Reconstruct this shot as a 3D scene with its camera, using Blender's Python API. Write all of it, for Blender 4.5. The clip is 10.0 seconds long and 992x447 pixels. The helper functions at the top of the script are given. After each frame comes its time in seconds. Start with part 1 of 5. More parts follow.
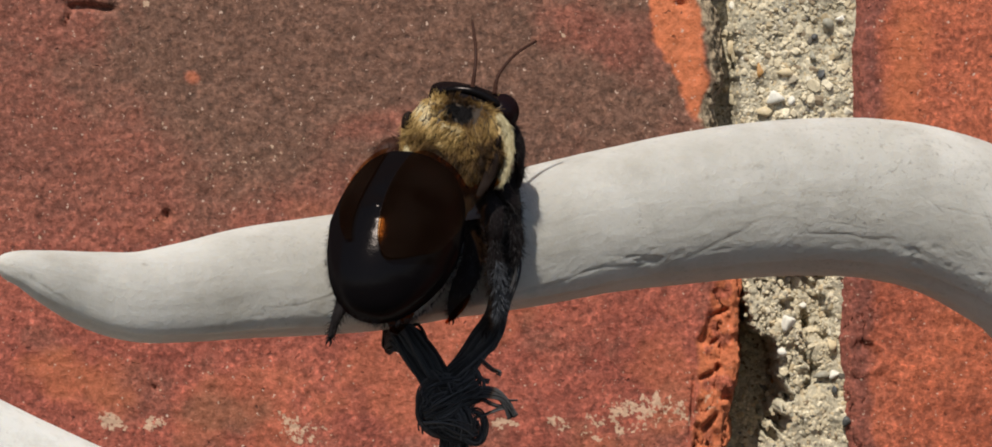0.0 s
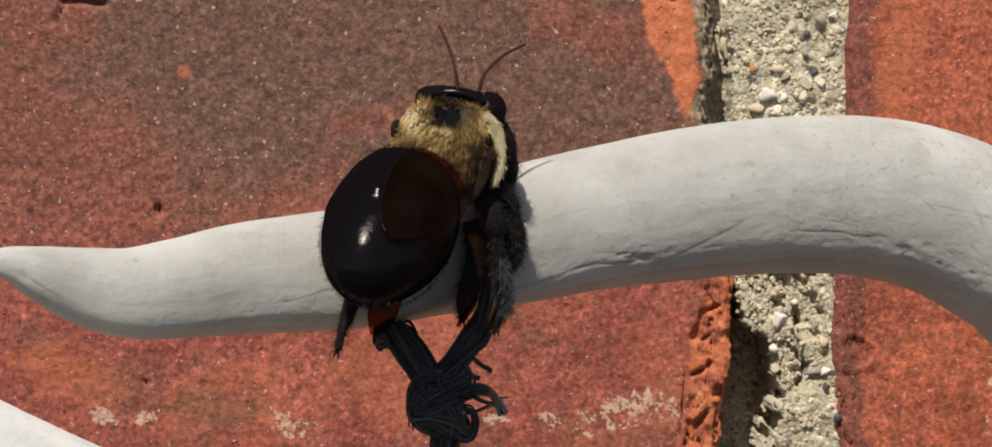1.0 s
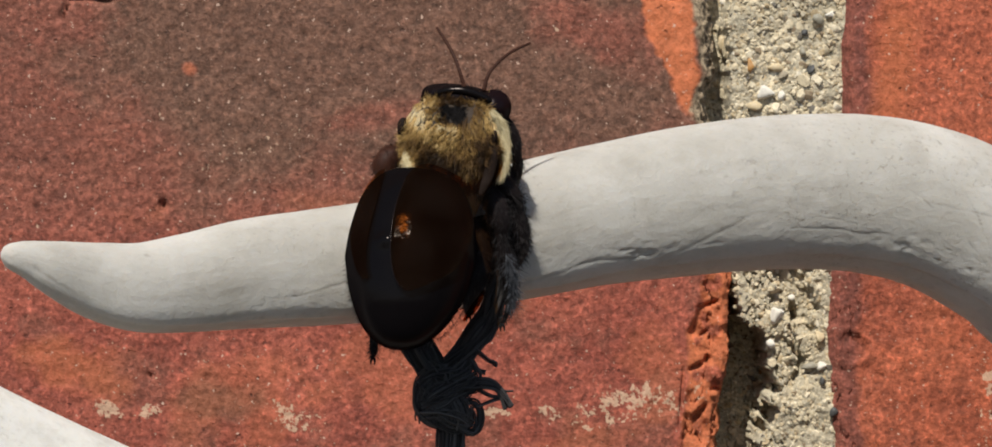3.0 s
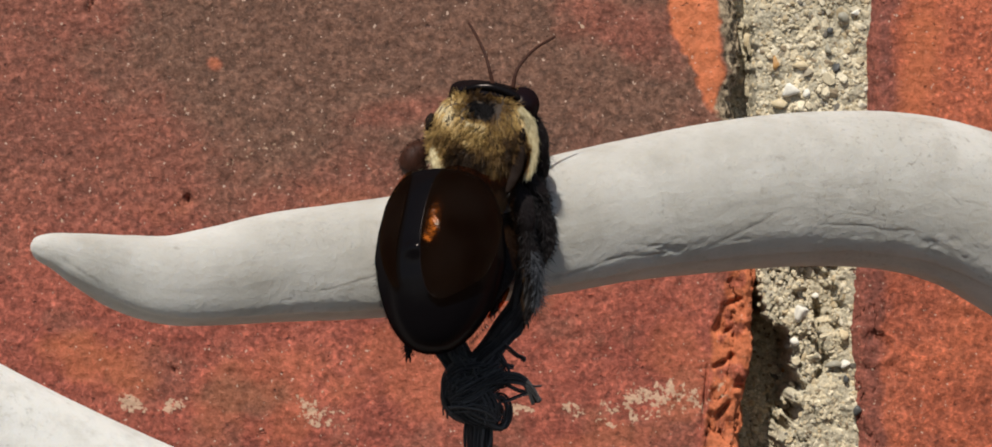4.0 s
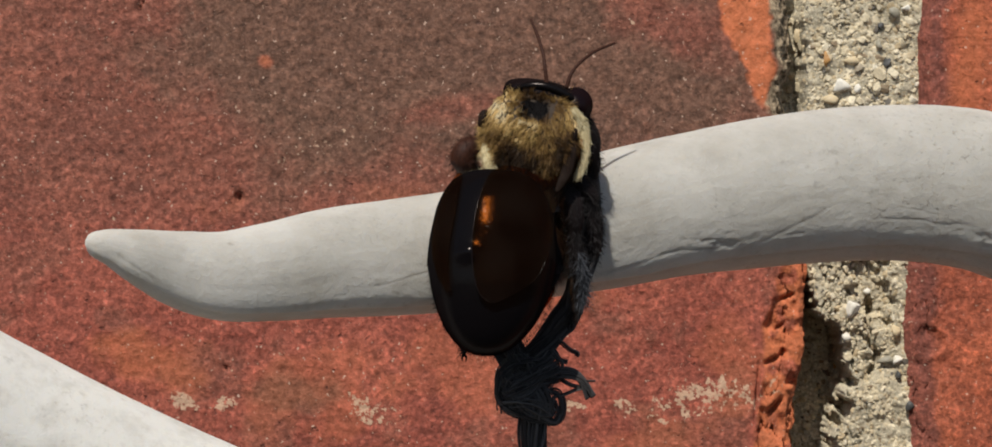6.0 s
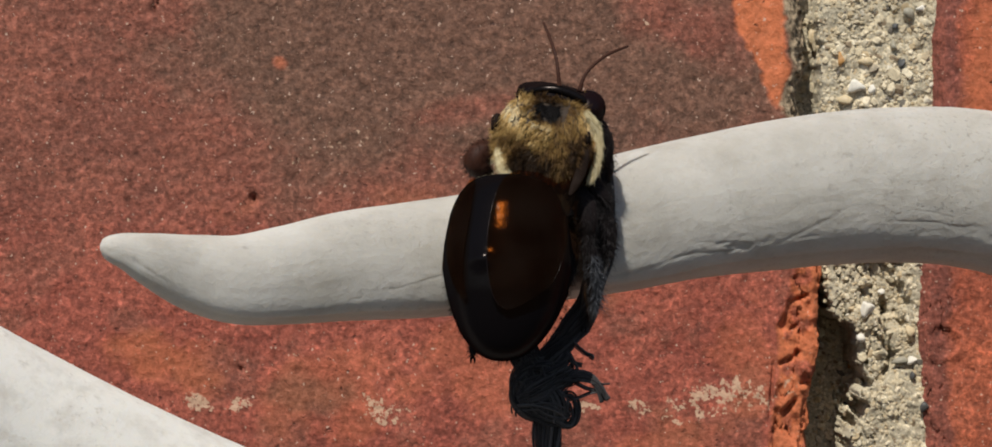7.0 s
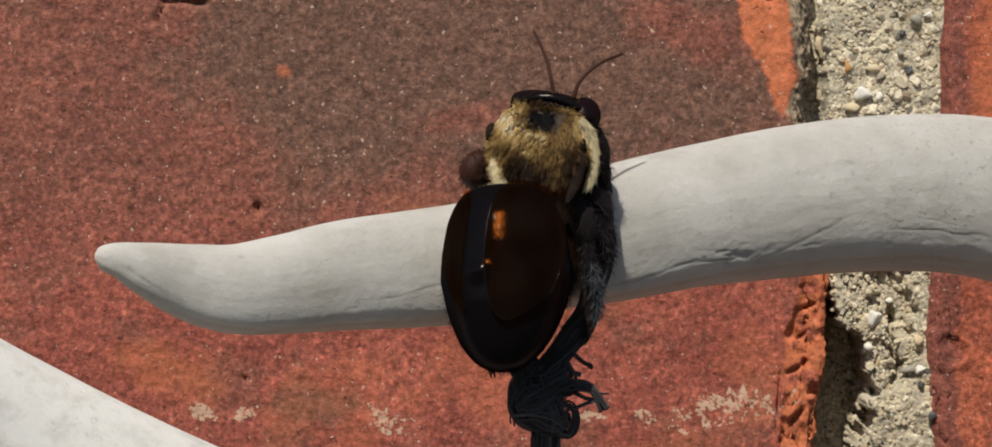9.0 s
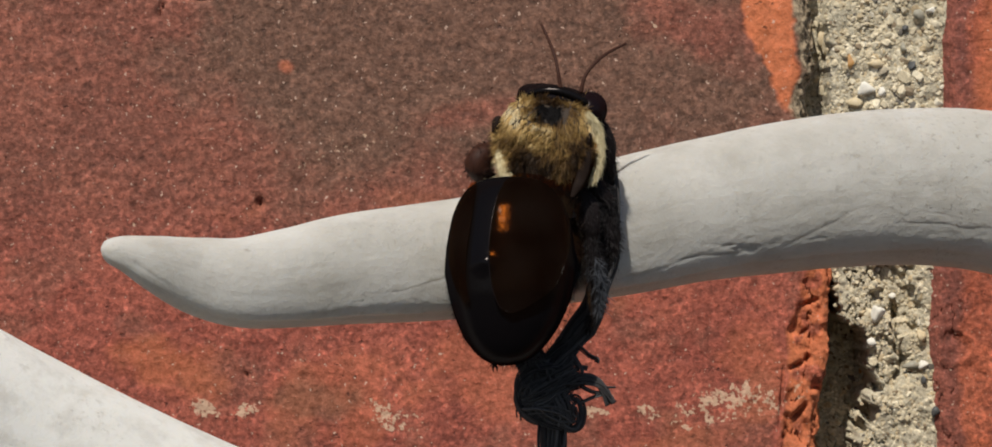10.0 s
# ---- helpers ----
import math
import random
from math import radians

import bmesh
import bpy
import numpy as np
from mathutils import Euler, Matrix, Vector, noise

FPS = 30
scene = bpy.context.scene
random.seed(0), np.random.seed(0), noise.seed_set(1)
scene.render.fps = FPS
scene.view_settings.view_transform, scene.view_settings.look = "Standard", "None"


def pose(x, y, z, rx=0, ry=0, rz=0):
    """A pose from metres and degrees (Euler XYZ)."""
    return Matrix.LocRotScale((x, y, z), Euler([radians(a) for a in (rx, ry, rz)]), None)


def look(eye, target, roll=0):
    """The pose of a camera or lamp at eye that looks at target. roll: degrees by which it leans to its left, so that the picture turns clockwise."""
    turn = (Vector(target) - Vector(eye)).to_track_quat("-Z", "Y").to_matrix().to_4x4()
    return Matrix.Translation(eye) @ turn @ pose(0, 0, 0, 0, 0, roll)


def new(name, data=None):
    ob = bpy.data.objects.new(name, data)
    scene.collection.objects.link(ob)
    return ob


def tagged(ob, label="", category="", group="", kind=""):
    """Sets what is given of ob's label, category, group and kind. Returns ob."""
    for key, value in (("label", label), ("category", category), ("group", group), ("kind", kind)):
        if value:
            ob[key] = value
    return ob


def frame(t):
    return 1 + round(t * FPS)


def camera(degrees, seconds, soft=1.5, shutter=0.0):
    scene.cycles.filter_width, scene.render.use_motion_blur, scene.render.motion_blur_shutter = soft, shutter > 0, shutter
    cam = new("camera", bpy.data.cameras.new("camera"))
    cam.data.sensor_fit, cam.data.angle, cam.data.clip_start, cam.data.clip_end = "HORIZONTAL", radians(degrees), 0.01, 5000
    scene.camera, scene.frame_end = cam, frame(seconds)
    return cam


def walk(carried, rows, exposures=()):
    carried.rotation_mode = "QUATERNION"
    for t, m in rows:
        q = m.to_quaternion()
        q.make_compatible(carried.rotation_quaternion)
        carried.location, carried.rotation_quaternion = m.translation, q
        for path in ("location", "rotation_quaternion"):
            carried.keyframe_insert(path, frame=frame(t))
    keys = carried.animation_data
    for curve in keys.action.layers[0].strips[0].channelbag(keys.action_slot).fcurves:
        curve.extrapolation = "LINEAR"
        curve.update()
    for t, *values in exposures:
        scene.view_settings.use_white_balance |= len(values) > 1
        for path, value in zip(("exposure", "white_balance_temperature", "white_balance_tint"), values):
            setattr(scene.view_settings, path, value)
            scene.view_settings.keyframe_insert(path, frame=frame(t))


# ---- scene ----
cam = camera(18.0, 10.0, soft=1.7)
PATH = [
    (0, (-0.003539, -0.271201, 0.002375), (-0.000503, -0.031229, 0.000289), 0.058),
    (0.5, (-0.002744, -0.271409, 0.002515), (-0.000120, -0.031435, 0.000129), 0.186),
    (1, (-0.003120, -0.271237, 0.002961), (0.000163, -0.031278, 0.000040), 0.230),
    (1.5, (-0.003116, -0.271866, 0.002887), (0.000455, -0.031911, -0.000030), 0.309),
    (2, (-0.003330, -0.274012, 0.003600), (0.000572, -0.034072, -0.000083), 0.305),
    (2.5, (-0.005146, -0.274380, 0.003419), (0.000332, -0.034467, 0.000025), 0.368),
    (2.7, (-0.005146, -0.274380, 0.003419), (0.000138, -0.034467, -0.000145), 0.390),
    (3.8, (-0.007800, -0.274241, 0.002277), (-0.001863, -0.034320, -0.000580), 0.430),
    (4, (-0.007862, -0.274241, 0.002277), (-0.002421, -0.034320, -0.000629), 0.665),
    (4.5, (-0.009498, -0.274707, 0.002666), (-0.004719, -0.034777, -0.000561), 0.479),
    (5, (-0.008868, -0.273932, 0.002333), (-0.004936, -0.033984, -0.000709), 0.493),
    (5.5, (-0.008808, -0.273617, 0.001257), (-0.005294, -0.033654, -0.001052), 0.514),
    (6, (-0.008914, -0.274233, 0.001430), (-0.006467, -0.034259, -0.001026), 0.447),
    (6.2, (-0.008914, -0.274233, 0.001430), (-0.006889, -0.034259, -0.001074), 0.370),
    (7.3, (-0.009037, -0.274287, 0.002797), (-0.007749, -0.034315, -0.000735), 0.440),
    (7.5, (-0.009037, -0.274287, 0.002797), (-0.007822, -0.034315, -0.000623), 0.453),
    (8, (-0.008483, -0.274856, 0.003055), (-0.008005, -0.034880, -0.000292), 0.371),
    (8.5, (-0.006574, -0.274232, 0.002765), (-0.007746, -0.034254, -0.000249), 0.428),
    (9, (-0.005583, -0.272962, 0.002562), (-0.007529, -0.032986, -0.000169), 0.307),
    (9.5, (-0.005706, -0.272282, 0.001866), (-0.007501, -0.032301, -0.000521), 0.414),
    (10, (-0.007389, -0.272597, 0.001577), (-0.007958, -0.032608, -0.000641), 0.280),
]
walk(cam, [(t, look(eye, target, roll)) for t, eye, target, roll in PATH], [(0, 0.37), (4.45, 0.37), (4.95, 0.23), (10, 0.23)])

# ---------------------------------------------------------------- light
SUN = Vector((-0.19, -0.61, 0.76)).normalized()          # towards the sun
world = bpy.data.worlds.new("world")
scene.world = world
world.use_nodes = True
wn = world.node_tree
sky = wn.nodes.new("ShaderNodeTexSky")
sky.sky_type, sky.sun_disc = "NISHITA", False
sky.sun_elevation = math.asin(SUN.z)
sky.sun_rotation = math.atan2(SUN.x, SUN.y)
wn.nodes["Background"].inputs["Strength"].default_value = 0.078
wn.links.new(sky.outputs["Color"], wn.nodes["Background"].inputs["Color"])
sun_data = bpy.data.lights.new("sun", "SUN")
sun_data.energy, sun_data.angle, sun_data.color = 3.38, radians(0.55), (1.0, 0.947, 0.868)
sun = new("sun", sun_data)
sun.matrix_world = look(SUN * 5, (0, 0, 0))

MM = 0.001


# ---------------------------------------------------------------- noise on arrays
def lattice(i, j, k, seed):
    h = (i * 374761393 + j * 668265263 + k * 2147483647 + seed * 974711) & 0xFFFFFFFF
    h = ((h ^ (h >> 13)) * 1274126177) & 0xFFFFFFFF
    h = ((h ^ (h >> 16)) * 2246822519) & 0xFFFFFFFF
    return ((h ^ (h >> 15)) & 0xFFFF) / 32767.5 - 1.0


def vnoise(x, y, z, seed=0):
    x, y, z = np.broadcast_arrays(np.asarray(x, float), np.asarray(y, float), np.asarray(z, float))
    i, j, k = (np.floor(a).astype(np.int64) for a in (x, y, z))
    u, v, w = x - i, y - j, z - k
    u, v, w = (a * a * (3 - 2 * a) for a in (u, v, w))
    out = 0
    for a in (0, 1):
        for b in (0, 1):
            for c in (0, 1):
                weight = (u if a else 1 - u) * (v if b else 1 - v) * (w if c else 1 - w)
                out = out + weight * lattice(i + a, j + b, k + c, seed)
    return out


def fbm(x, y, z, octaves=4, seed=0, gain=0.5):
    out, amp = 0, 1.0
    for n in range(octaves):
        out = out + amp * vnoise(x * 2**n, y * 2**n, z * 2**n, seed + n * 7)
        amp *= gain
    return out


def sstep(a, b, x):
    t = np.clip((x - a) / (b - a), 0, 1)
    return t * t * (3 - 2 * t)


# ---------------------------------------------------------------- mesh helpers (millimetres in, metres out)
def mesh_of(name, verts, faces, material, smooth=True, attributes=None):
    me = bpy.data.meshes.new(name)
    me.from_pydata((np.asarray(verts, float) * MM).tolist(), [], faces if isinstance(faces, list) else faces.tolist())
    if smooth:
        me.polygons.foreach_set("use_smooth", [True] * len(me.polygons))
    for key, values in (attributes or {}).items():
        me.attributes.new(key, "FLOAT", "POINT").data.foreach_set("value", np.asarray(values, np.float32))
    me.materials.append(material)
    me.update()
    return me


def part(name, mesh, parent=None, label="", at=(0, 0, 0), kind=""):
    ob = new(name, mesh)
    ob.parent = parent
    ob.location = Vector(at) * MM
    return tagged(ob, label=label, kind=kind)


def grid_faces(nu, nv, wrap_v=False):
    i, j = np.meshgrid(np.arange(nu - 1), np.arange(nv if wrap_v else nv - 1), indexing="ij")
    j2 = (j + 1) % nv
    return np.stack([i * nv + j, i * nv + j2, (i + 1) * nv + j2, (i + 1) * nv + j], -1).reshape(-1, 4)


def spline(points, n):
    """Catmull-Rom through rows of any width, n samples evenly in length."""
    p = np.asarray(points, float)
    q = np.vstack([2 * p[0] - p[1], p, 2 * p[-1] - p[-2]])
    fine = []
    for k in range(len(p) - 1):
        t = np.linspace(0, 1, 40, endpoint=k == len(p) - 2)[:, None]
        a, b, c, d = q[k:k + 4]
        fine.append(0.5 * (2 * b + (c - a) * t + (2 * a - 5 * b + 4 * c - d) * t**2 + (3 * b - a - 3 * c + d) * t**3))
    fine = np.vstack(fine)
    s = np.r_[0, np.cumsum(np.linalg.norm(np.diff(fine[:, :3], axis=0), axis=1))]
    even = np.linspace(0, s[-1], n)
    return np.stack([np.interp(even, s, fine[:, c]) for c in range(fine.shape[1])], -1), even


def frames_along(c):
    t = np.gradient(c, axis=0)
    t /= np.linalg.norm(t, axis=1)[:, None]
    side = np.cross(t[0], (0.0, -1.0, 0.0))
    if np.linalg.norm(side) < 0.2:
        side = np.cross(t[0], (1.0, 0, 0))
    ups = []
    for d in t:
        side = side - d * side.dot(d)
        side /= np.linalg.norm(side)
        ups.append(side.copy())
    u = np.array(ups)
    return t, u, np.cross(t, u)


def tube(points, n=24, ring=8, squash=1.0, ends=True):
    """A round tube along rows of (x, y, z, radius): vertices and faces."""
    c, s = spline(points, n)
    t, u, w = frames_along(c[:, :3])
    a = np.linspace(0, 2 * math.pi, ring, endpoint=False)
    off = u[:, None] * np.cos(a)[None, :, None] + w[:, None] * (squash * np.sin(a))[None, :, None]
    v = (c[:, None, :3] + off * c[:, None, 3:4]).reshape(-1, 3)
    f = grid_faces(n, ring, True).tolist()
    if ends:
        f += [list(range(ring))[::-1], [(n - 1) * ring + k for k in range(ring)]]
    return v, f


def joined(pieces):
    verts, faces, base = [], [], 0
    for v, f in pieces:
        verts.append(np.asarray(v))
        faces += [[i + base for i in q] for q in (f if isinstance(f, list) else f.tolist())]
        base += len(v)
    return np.vstack(verts), faces


def ellipsoid(centre, axes, nu=32, nv=48, tilt=0.0, power=2.0):
    """Pole along z; tilt turns it in the x-z plane, degrees clockwise as the wall is looked at."""
    th = np.linspace(0.0, math.pi, nu)
    ph = np.linspace(0, 2 * math.pi, nv, endpoint=False)
    th, ph = np.meshgrid(th, ph, indexing="ij")
    e = 2.0 / power
    def sp(a):
        return np.sign(a) * np.abs(a)**e
    v = np.stack([sp(np.sin(th)) * sp(np.cos(ph)) * axes[0], sp(np.sin(th)) * sp(np.sin(ph)) * axes[1], sp(np.cos(th)) * axes[2]], -1).reshape(-1, 3)
    a = radians(tilt)
    r = np.array([[math.cos(a), 0, math.sin(a)], [0, 1, 0], [-math.sin(a), 0, math.cos(a)]])
    return v @ r.T + np.asarray(centre, float), grid_faces(nu, nv, True)


def hairs(roots, ways, lengths, width, rng, bend=0.25, droop=(0, 0, -0.3)):
    """Tapered three-sided hairs of two joints."""
    n = len(roots)
    side = np.cross(ways, rng.normal(size=(n, 3)))
    side /= np.linalg.norm(side, axis=1)[:, None] + 1e-9
    other = np.cross(ways, side)
    mid_way = ways + rng.normal(size=(n, 3)) * bend
    tip_way = mid_way + np.asarray(droop) * 0.8 + rng.normal(size=(n, 3)) * bend
    mid = roots + mid_way * lengths[:, None] * 0.5
    tip = mid + tip_way * lengths[:, None] * 0.5
    tri = [(1.0, 0.0), (-0.5, 0.87), (-0.5, -0.87)]
    rings = [roots + (side * a + other * b) * width for a, b in tri] + [mid + (side * a + other * b) * width * 0.7 for a, b in tri] + [tip]
    v = np.stack(rings, 1).reshape(-1, 3)
    base = np.arange(n)[:, None] * 7
    f = []
    for k in range(3):
        m = (k + 1) % 3
        f.append(np.hstack([base + k, base + m, base + 3 + m]))
        f.append(np.hstack([base + k, base + 3 + m, base + 3 + k]))
        f.append(np.hstack([base + 3 + k, base + 3 + m, base + 6]))
    return v, np.vstack(f)


def on_ellipsoid(n, centre, axes, rng, power=2.0):
    d = rng.normal(size=(n, 3))
    d /= (np.abs(d)**power).sum(1)[:, None]**(1 / power)
    nrm = np.sign(d) * np.abs(d)**(power - 1) / np.asarray(axes)
    nrm /= np.linalg.norm(nrm, axis=1)[:, None]
    return np.asarray(centre) + d * np.asarray(axes), nrm, d


# ---------------------------------------------------------------- materials
def material(name, colour=(0.5, 0.5, 0.5), rough=0.6, spec=0.4, metal=0.0):
    m = bpy.data.materials.new(name)
    m.use_nodes = True
    b = m.node_tree.nodes["Principled BSDF"]
    b.inputs["Base Color"].default_value = (*colour, 1)
    b.inputs["Roughness"].default_value = rough
    b.inputs["Specular IOR Level"].default_value = spec
    b.inputs["Metallic"].default_value = metal
    b.inputs["Diffuse Roughness"].default_value = 0.6
    return m


class Nodes:
    """Short hand for a material's nodes."""
    def __init__(self, m):
        self.t = m.node_tree
        self.b = self.t.nodes["Principled BSDF"]
        self.co = self.t.nodes.new("ShaderNodeTexCoord").outputs["Object"]

    def put(self, socket, value):
        if isinstance(value, bpy.types.NodeSocket):
            self.t.links.new(value, socket)
        elif isinstance(value, (tuple, list)) and len(value) == 3 and socket.type == "RGBA":
            socket.default_value = (*value, 1)
        else:
            socket.default_value = value

    def attr(self, name):
        n = self.t.nodes.new("ShaderNodeAttribute")
        n.attribute_name = name
        return n.outputs["Fac"]

    def noise(self, scale, detail=4.0, rough=0.55, distortion=0.0, co=None):
        n = self.t.nodes.new("ShaderNodeTexNoise")
        self.put(n.inputs["Vector"], co or self.co)
        n.inputs["Scale"].default_value, n.inputs["Detail"].default_value = scale, detail
        n.inputs["Roughness"].default_value, n.inputs["Distortion"].default_value = rough, distortion
        return n.outputs["Fac"]

    def voronoi(self, scale, out="Distance", rand=1.0, feature="F1"):
        n = self.t.nodes.new("ShaderNodeTexVoronoi")
        n.feature = feature
        self.put(n.inputs["Vector"], self.co)
        n.inputs["Scale"].default_value, n.inputs["Randomness"].default_value = scale, rand
        return n.outputs[out]

    def ramp(self, fac, stops, mode="LINEAR"):
        n = self.t.nodes.new("ShaderNodeValToRGB")
        self.put(n.inputs["Fac"], fac)
        n.color_ramp.interpolation = mode
        e = n.color_ramp.elements
        while len(e) < len(stops):
            e.new(0.5)
        for k, (at, c) in enumerate(stops):
            e[k].position = at
            e[k].color = (c, c, c, 1) if isinstance(c, (int, float)) else (*c, 1)
        return n.outputs["Color"]

    def mix(self, fac, a, b, blend="MIX"):
        n = self.t.nodes.new("ShaderNodeMix")
        n.data_type, n.blend_type = "RGBA", blend
        self.put(n.inputs[0], fac)
        self.put(n.inputs[6], a)
        self.put(n.inputs[7], b)
        return n.outputs[2]

    def math(self, op, a, b=0.0, c=0.0):
        n = self.t.nodes.new("ShaderNodeMath")
        n.operation = op
        for k, v in enumerate((a, b, c)):
            self.put(n.inputs[k], v)
        return n.outputs[0]

    def bump(self, height, distance, strength=1.0, before=None):
        n = self.t.nodes.new("ShaderNodeBump")
        self.put(n.inputs["Height"], height)
        n.inputs["Distance"].default_value, n.inputs["Strength"].default_value = distance, strength
        if before:
            self.put(n.inputs["Normal"], before)
        return n.outputs["Normal"]

    def set(self, **values):
        for key, v in values.items():
            self.put(self.b.inputs[{"colour": "Base Color", "rough": "Roughness", "normal": "Normal", "spec": "Specular IOR Level"}[key]], v)


def brick_material(name, red, dark, raw):
    m = material(name, red, 0.85, 0.35)
    n = Nodes(m)
    blotch = n.noise(110, 3, 0.6)
    grain = n.noise(2150, 3, 0.72)
    coarse = n.noise(1000, 3, 0.6)
    cells = n.voronoi(3100, "Color")
    tone = n.t.nodes.new("ShaderNodeRGBToBW")
    n.put(tone.inputs["Color"], cells)
    tone = tone.outputs["Val"]
    base = n.mix(n.ramp(blotch, [(0.35, 0.0), (0.65, 1.0)]), tuple(c * 0.82 for c in red), tuple(min(1, c * f) for c, f in zip(red, (1.18, 1.3, 1.25))))
    dither = n.math("MULTIPLY", n.math("SUBTRACT", n.noise(700, 5, 0.7), 0.5), 1.6)
    burn = n.math("ADD", n.attr("burn"), n.math("MULTIPLY", dither, n.math("MULTIPLY", n.attr("burn"), n.math("SUBTRACT", 1.15, n.attr("burn")))))
    base = n.mix(n.ramp(burn, [(0.0, 0.0), (1.0, 1.0)]), base, n.mix(n.noise(260, 3, 0.6), tuple(c * 0.8 for c in dark), tuple(c * 1.25 for c in dark)))
    base = n.mix(1.0, base, n.ramp(coarse, [(0.3, 0.64), (0.5, 1.0), (0.7, 1.30)]), "MULTIPLY")
    base = n.mix(1.0, base, n.ramp(tone, [(0.12, 0.78), (0.45, 0.97), (0.62, 1.04), (0.88, 1.30)]), "MULTIPLY")
    base = n.mix(1.0, base, n.ramp(grain, [(0.28, 0.58), (0.5, 1.0), (0.7, 1.38)]), "MULTIPLY")
    fresh = n.mix(1.0, n.mix(n.noise(420, 4, 0.6), tuple(c * 0.78 for c in raw), tuple(min(1, c * 1.2) for c in raw)), n.ramp(n.mix(0.5, grain, coarse), [(0.30, 0.55), (0.5, 0.98), (0.7, 1.25)]), "MULTIPLY")
    base = n.mix(n.attr("raw"), base, fresh)
    # single pale and dark sand grains
    pale = n.ramp(n.noise(1900, 2.5, 0.6), [(0.66, 0.0), (0.71, 1.0)])
    base = n.mix(n.math("MULTIPLY", pale, 0.8), base, (0.64, 0.45, 0.34))
    pit = n.ramp(n.noise(1350, 3, 0.6), [(0.27, 1.0), (0.345, 0.0)])
    base = n.mix(n.math("MULTIPLY", pit, 0.6), base, (0.05, 0.022, 0.018))
    flake = n.math("ADD", n.attr("smear"), n.math("MULTIPLY", n.math("SUBTRACT", n.mix(0.55, n.noise(1100, 3, 0.6), n.noise(3300, 2, 0.6)), 0.5), 3.2))
    base = n.mix(n.ramp(flake, [(0.45, 0.0), (0.70, 0.9)]), base, n.mix(n.noise(1500, 3), (0.50, 0.31, 0.20), (0.72, 0.53, 0.37)))
    base = n.mix(n.attr("grey"), base, n.mix(n.ramp(n.noise(1300, 4, 0.7), [(0.38, 0.0), (0.62, 1.0)]), (0.05, 0.036, 0.02), (0.50, 0.385, 0.25)))
    n.set(colour=base, rough=n.ramp(grain, [(0.3, 0.95), (0.7, 0.68)]))
    h = n.math("ADD", n.math("ADD", n.math("MULTIPLY", tone, 0.25), n.math("MULTIPLY", grain, 0.7)), n.math("SUBTRACT", coarse, n.math("MULTIPLY", pit, 0.6)))
    n.set(normal=n.bump(h, 0.00022, 0.9))
    return m


BRICK = brick_material("brick_fired_clay", (0.335, 0.086, 0.056), (0.170, 0.085, 0.0545), (0.60, 0.185, 0.075))
BRICK_RIGHT = brick_material("brick_orange_clay", (0.40, 0.100, 0.050), (0.20, 0.066, 0.048), (0.52, 0.15, 0.062))


def mortar_material():
    m = material("sandy_mortar", (0.5, 0.45, 0.37), 0.95, 0.25)
    n = Nodes(m)
    fine = n.noise(2600, 4, 0.7)
    c = n.mix(n.noise(300, 3), (0.46, 0.40, 0.285), (0.62, 0.555, 0.41))
    c = n.mix(1.0, c, n.ramp(fine, [(0.3, 0.6), (0.55, 1.0), (0.7, 1.25)]), "MULTIPLY")
    n.set(colour=c, normal=n.bump(fine, 0.00025))
    return m


def sand_material():
    m = material("sand_grains", (0.5, 0.45, 0.36), 0.75, 0.4)
    n = Nodes(m)
    geo = n.t.nodes.new("ShaderNodeNewGeometry").outputs["Random Per Island"]
    c = n.ramp(geo, [(0.0, (0.64, 0.57, 0.43)), (0.30, (0.70, 0.63, 0.49)), (0.48, (0.55, 0.47, 0.34)), (0.62, (0.76, 0.70, 0.57)), (0.76, (0.42, 0.37, 0.29)),
                     (0.80, (0.56, 0.46, 0.31)), (0.88, (0.30, 0.235, 0.16)), (0.94, (0.17, 0.155, 0.135)), (0.97, (0.75, 0.71, 0.62)), (1.0, (0.40, 0.22, 0.14))], "CONSTANT")
    fine = n.noise(3500, 3, 0.65)
    c = n.mix(1.0, c, n.ramp(n.noise(260, 4, 0.6), [(0.30, (0.62, 0.58, 0.5)), (0.48, (0.9, 0.87, 0.79)), (0.8, (0.97, 0.94, 0.86))]), "MULTIPLY")
    c = n.mix(1.0, c, n.ramp(fine, [(0.3, 0.85), (0.6, 1.2)]), "MULTIPLY")
    n.set(colour=c, normal=n.bump(fine, 0.0001, 0.7))
    return m


def pebble_material(name, colour, rough=0.5):
    m = material(name, colour, rough, 0.45)
    n = Nodes(m)
    f = n.noise(1800, 4, 0.6)
    n.set(colour=n.mix(f, tuple(c * 0.7 for c in colour), tuple(min(1, c * 1.25) for c in colour)), normal=n.bump(f, 0.00008, 0.6))
    return m


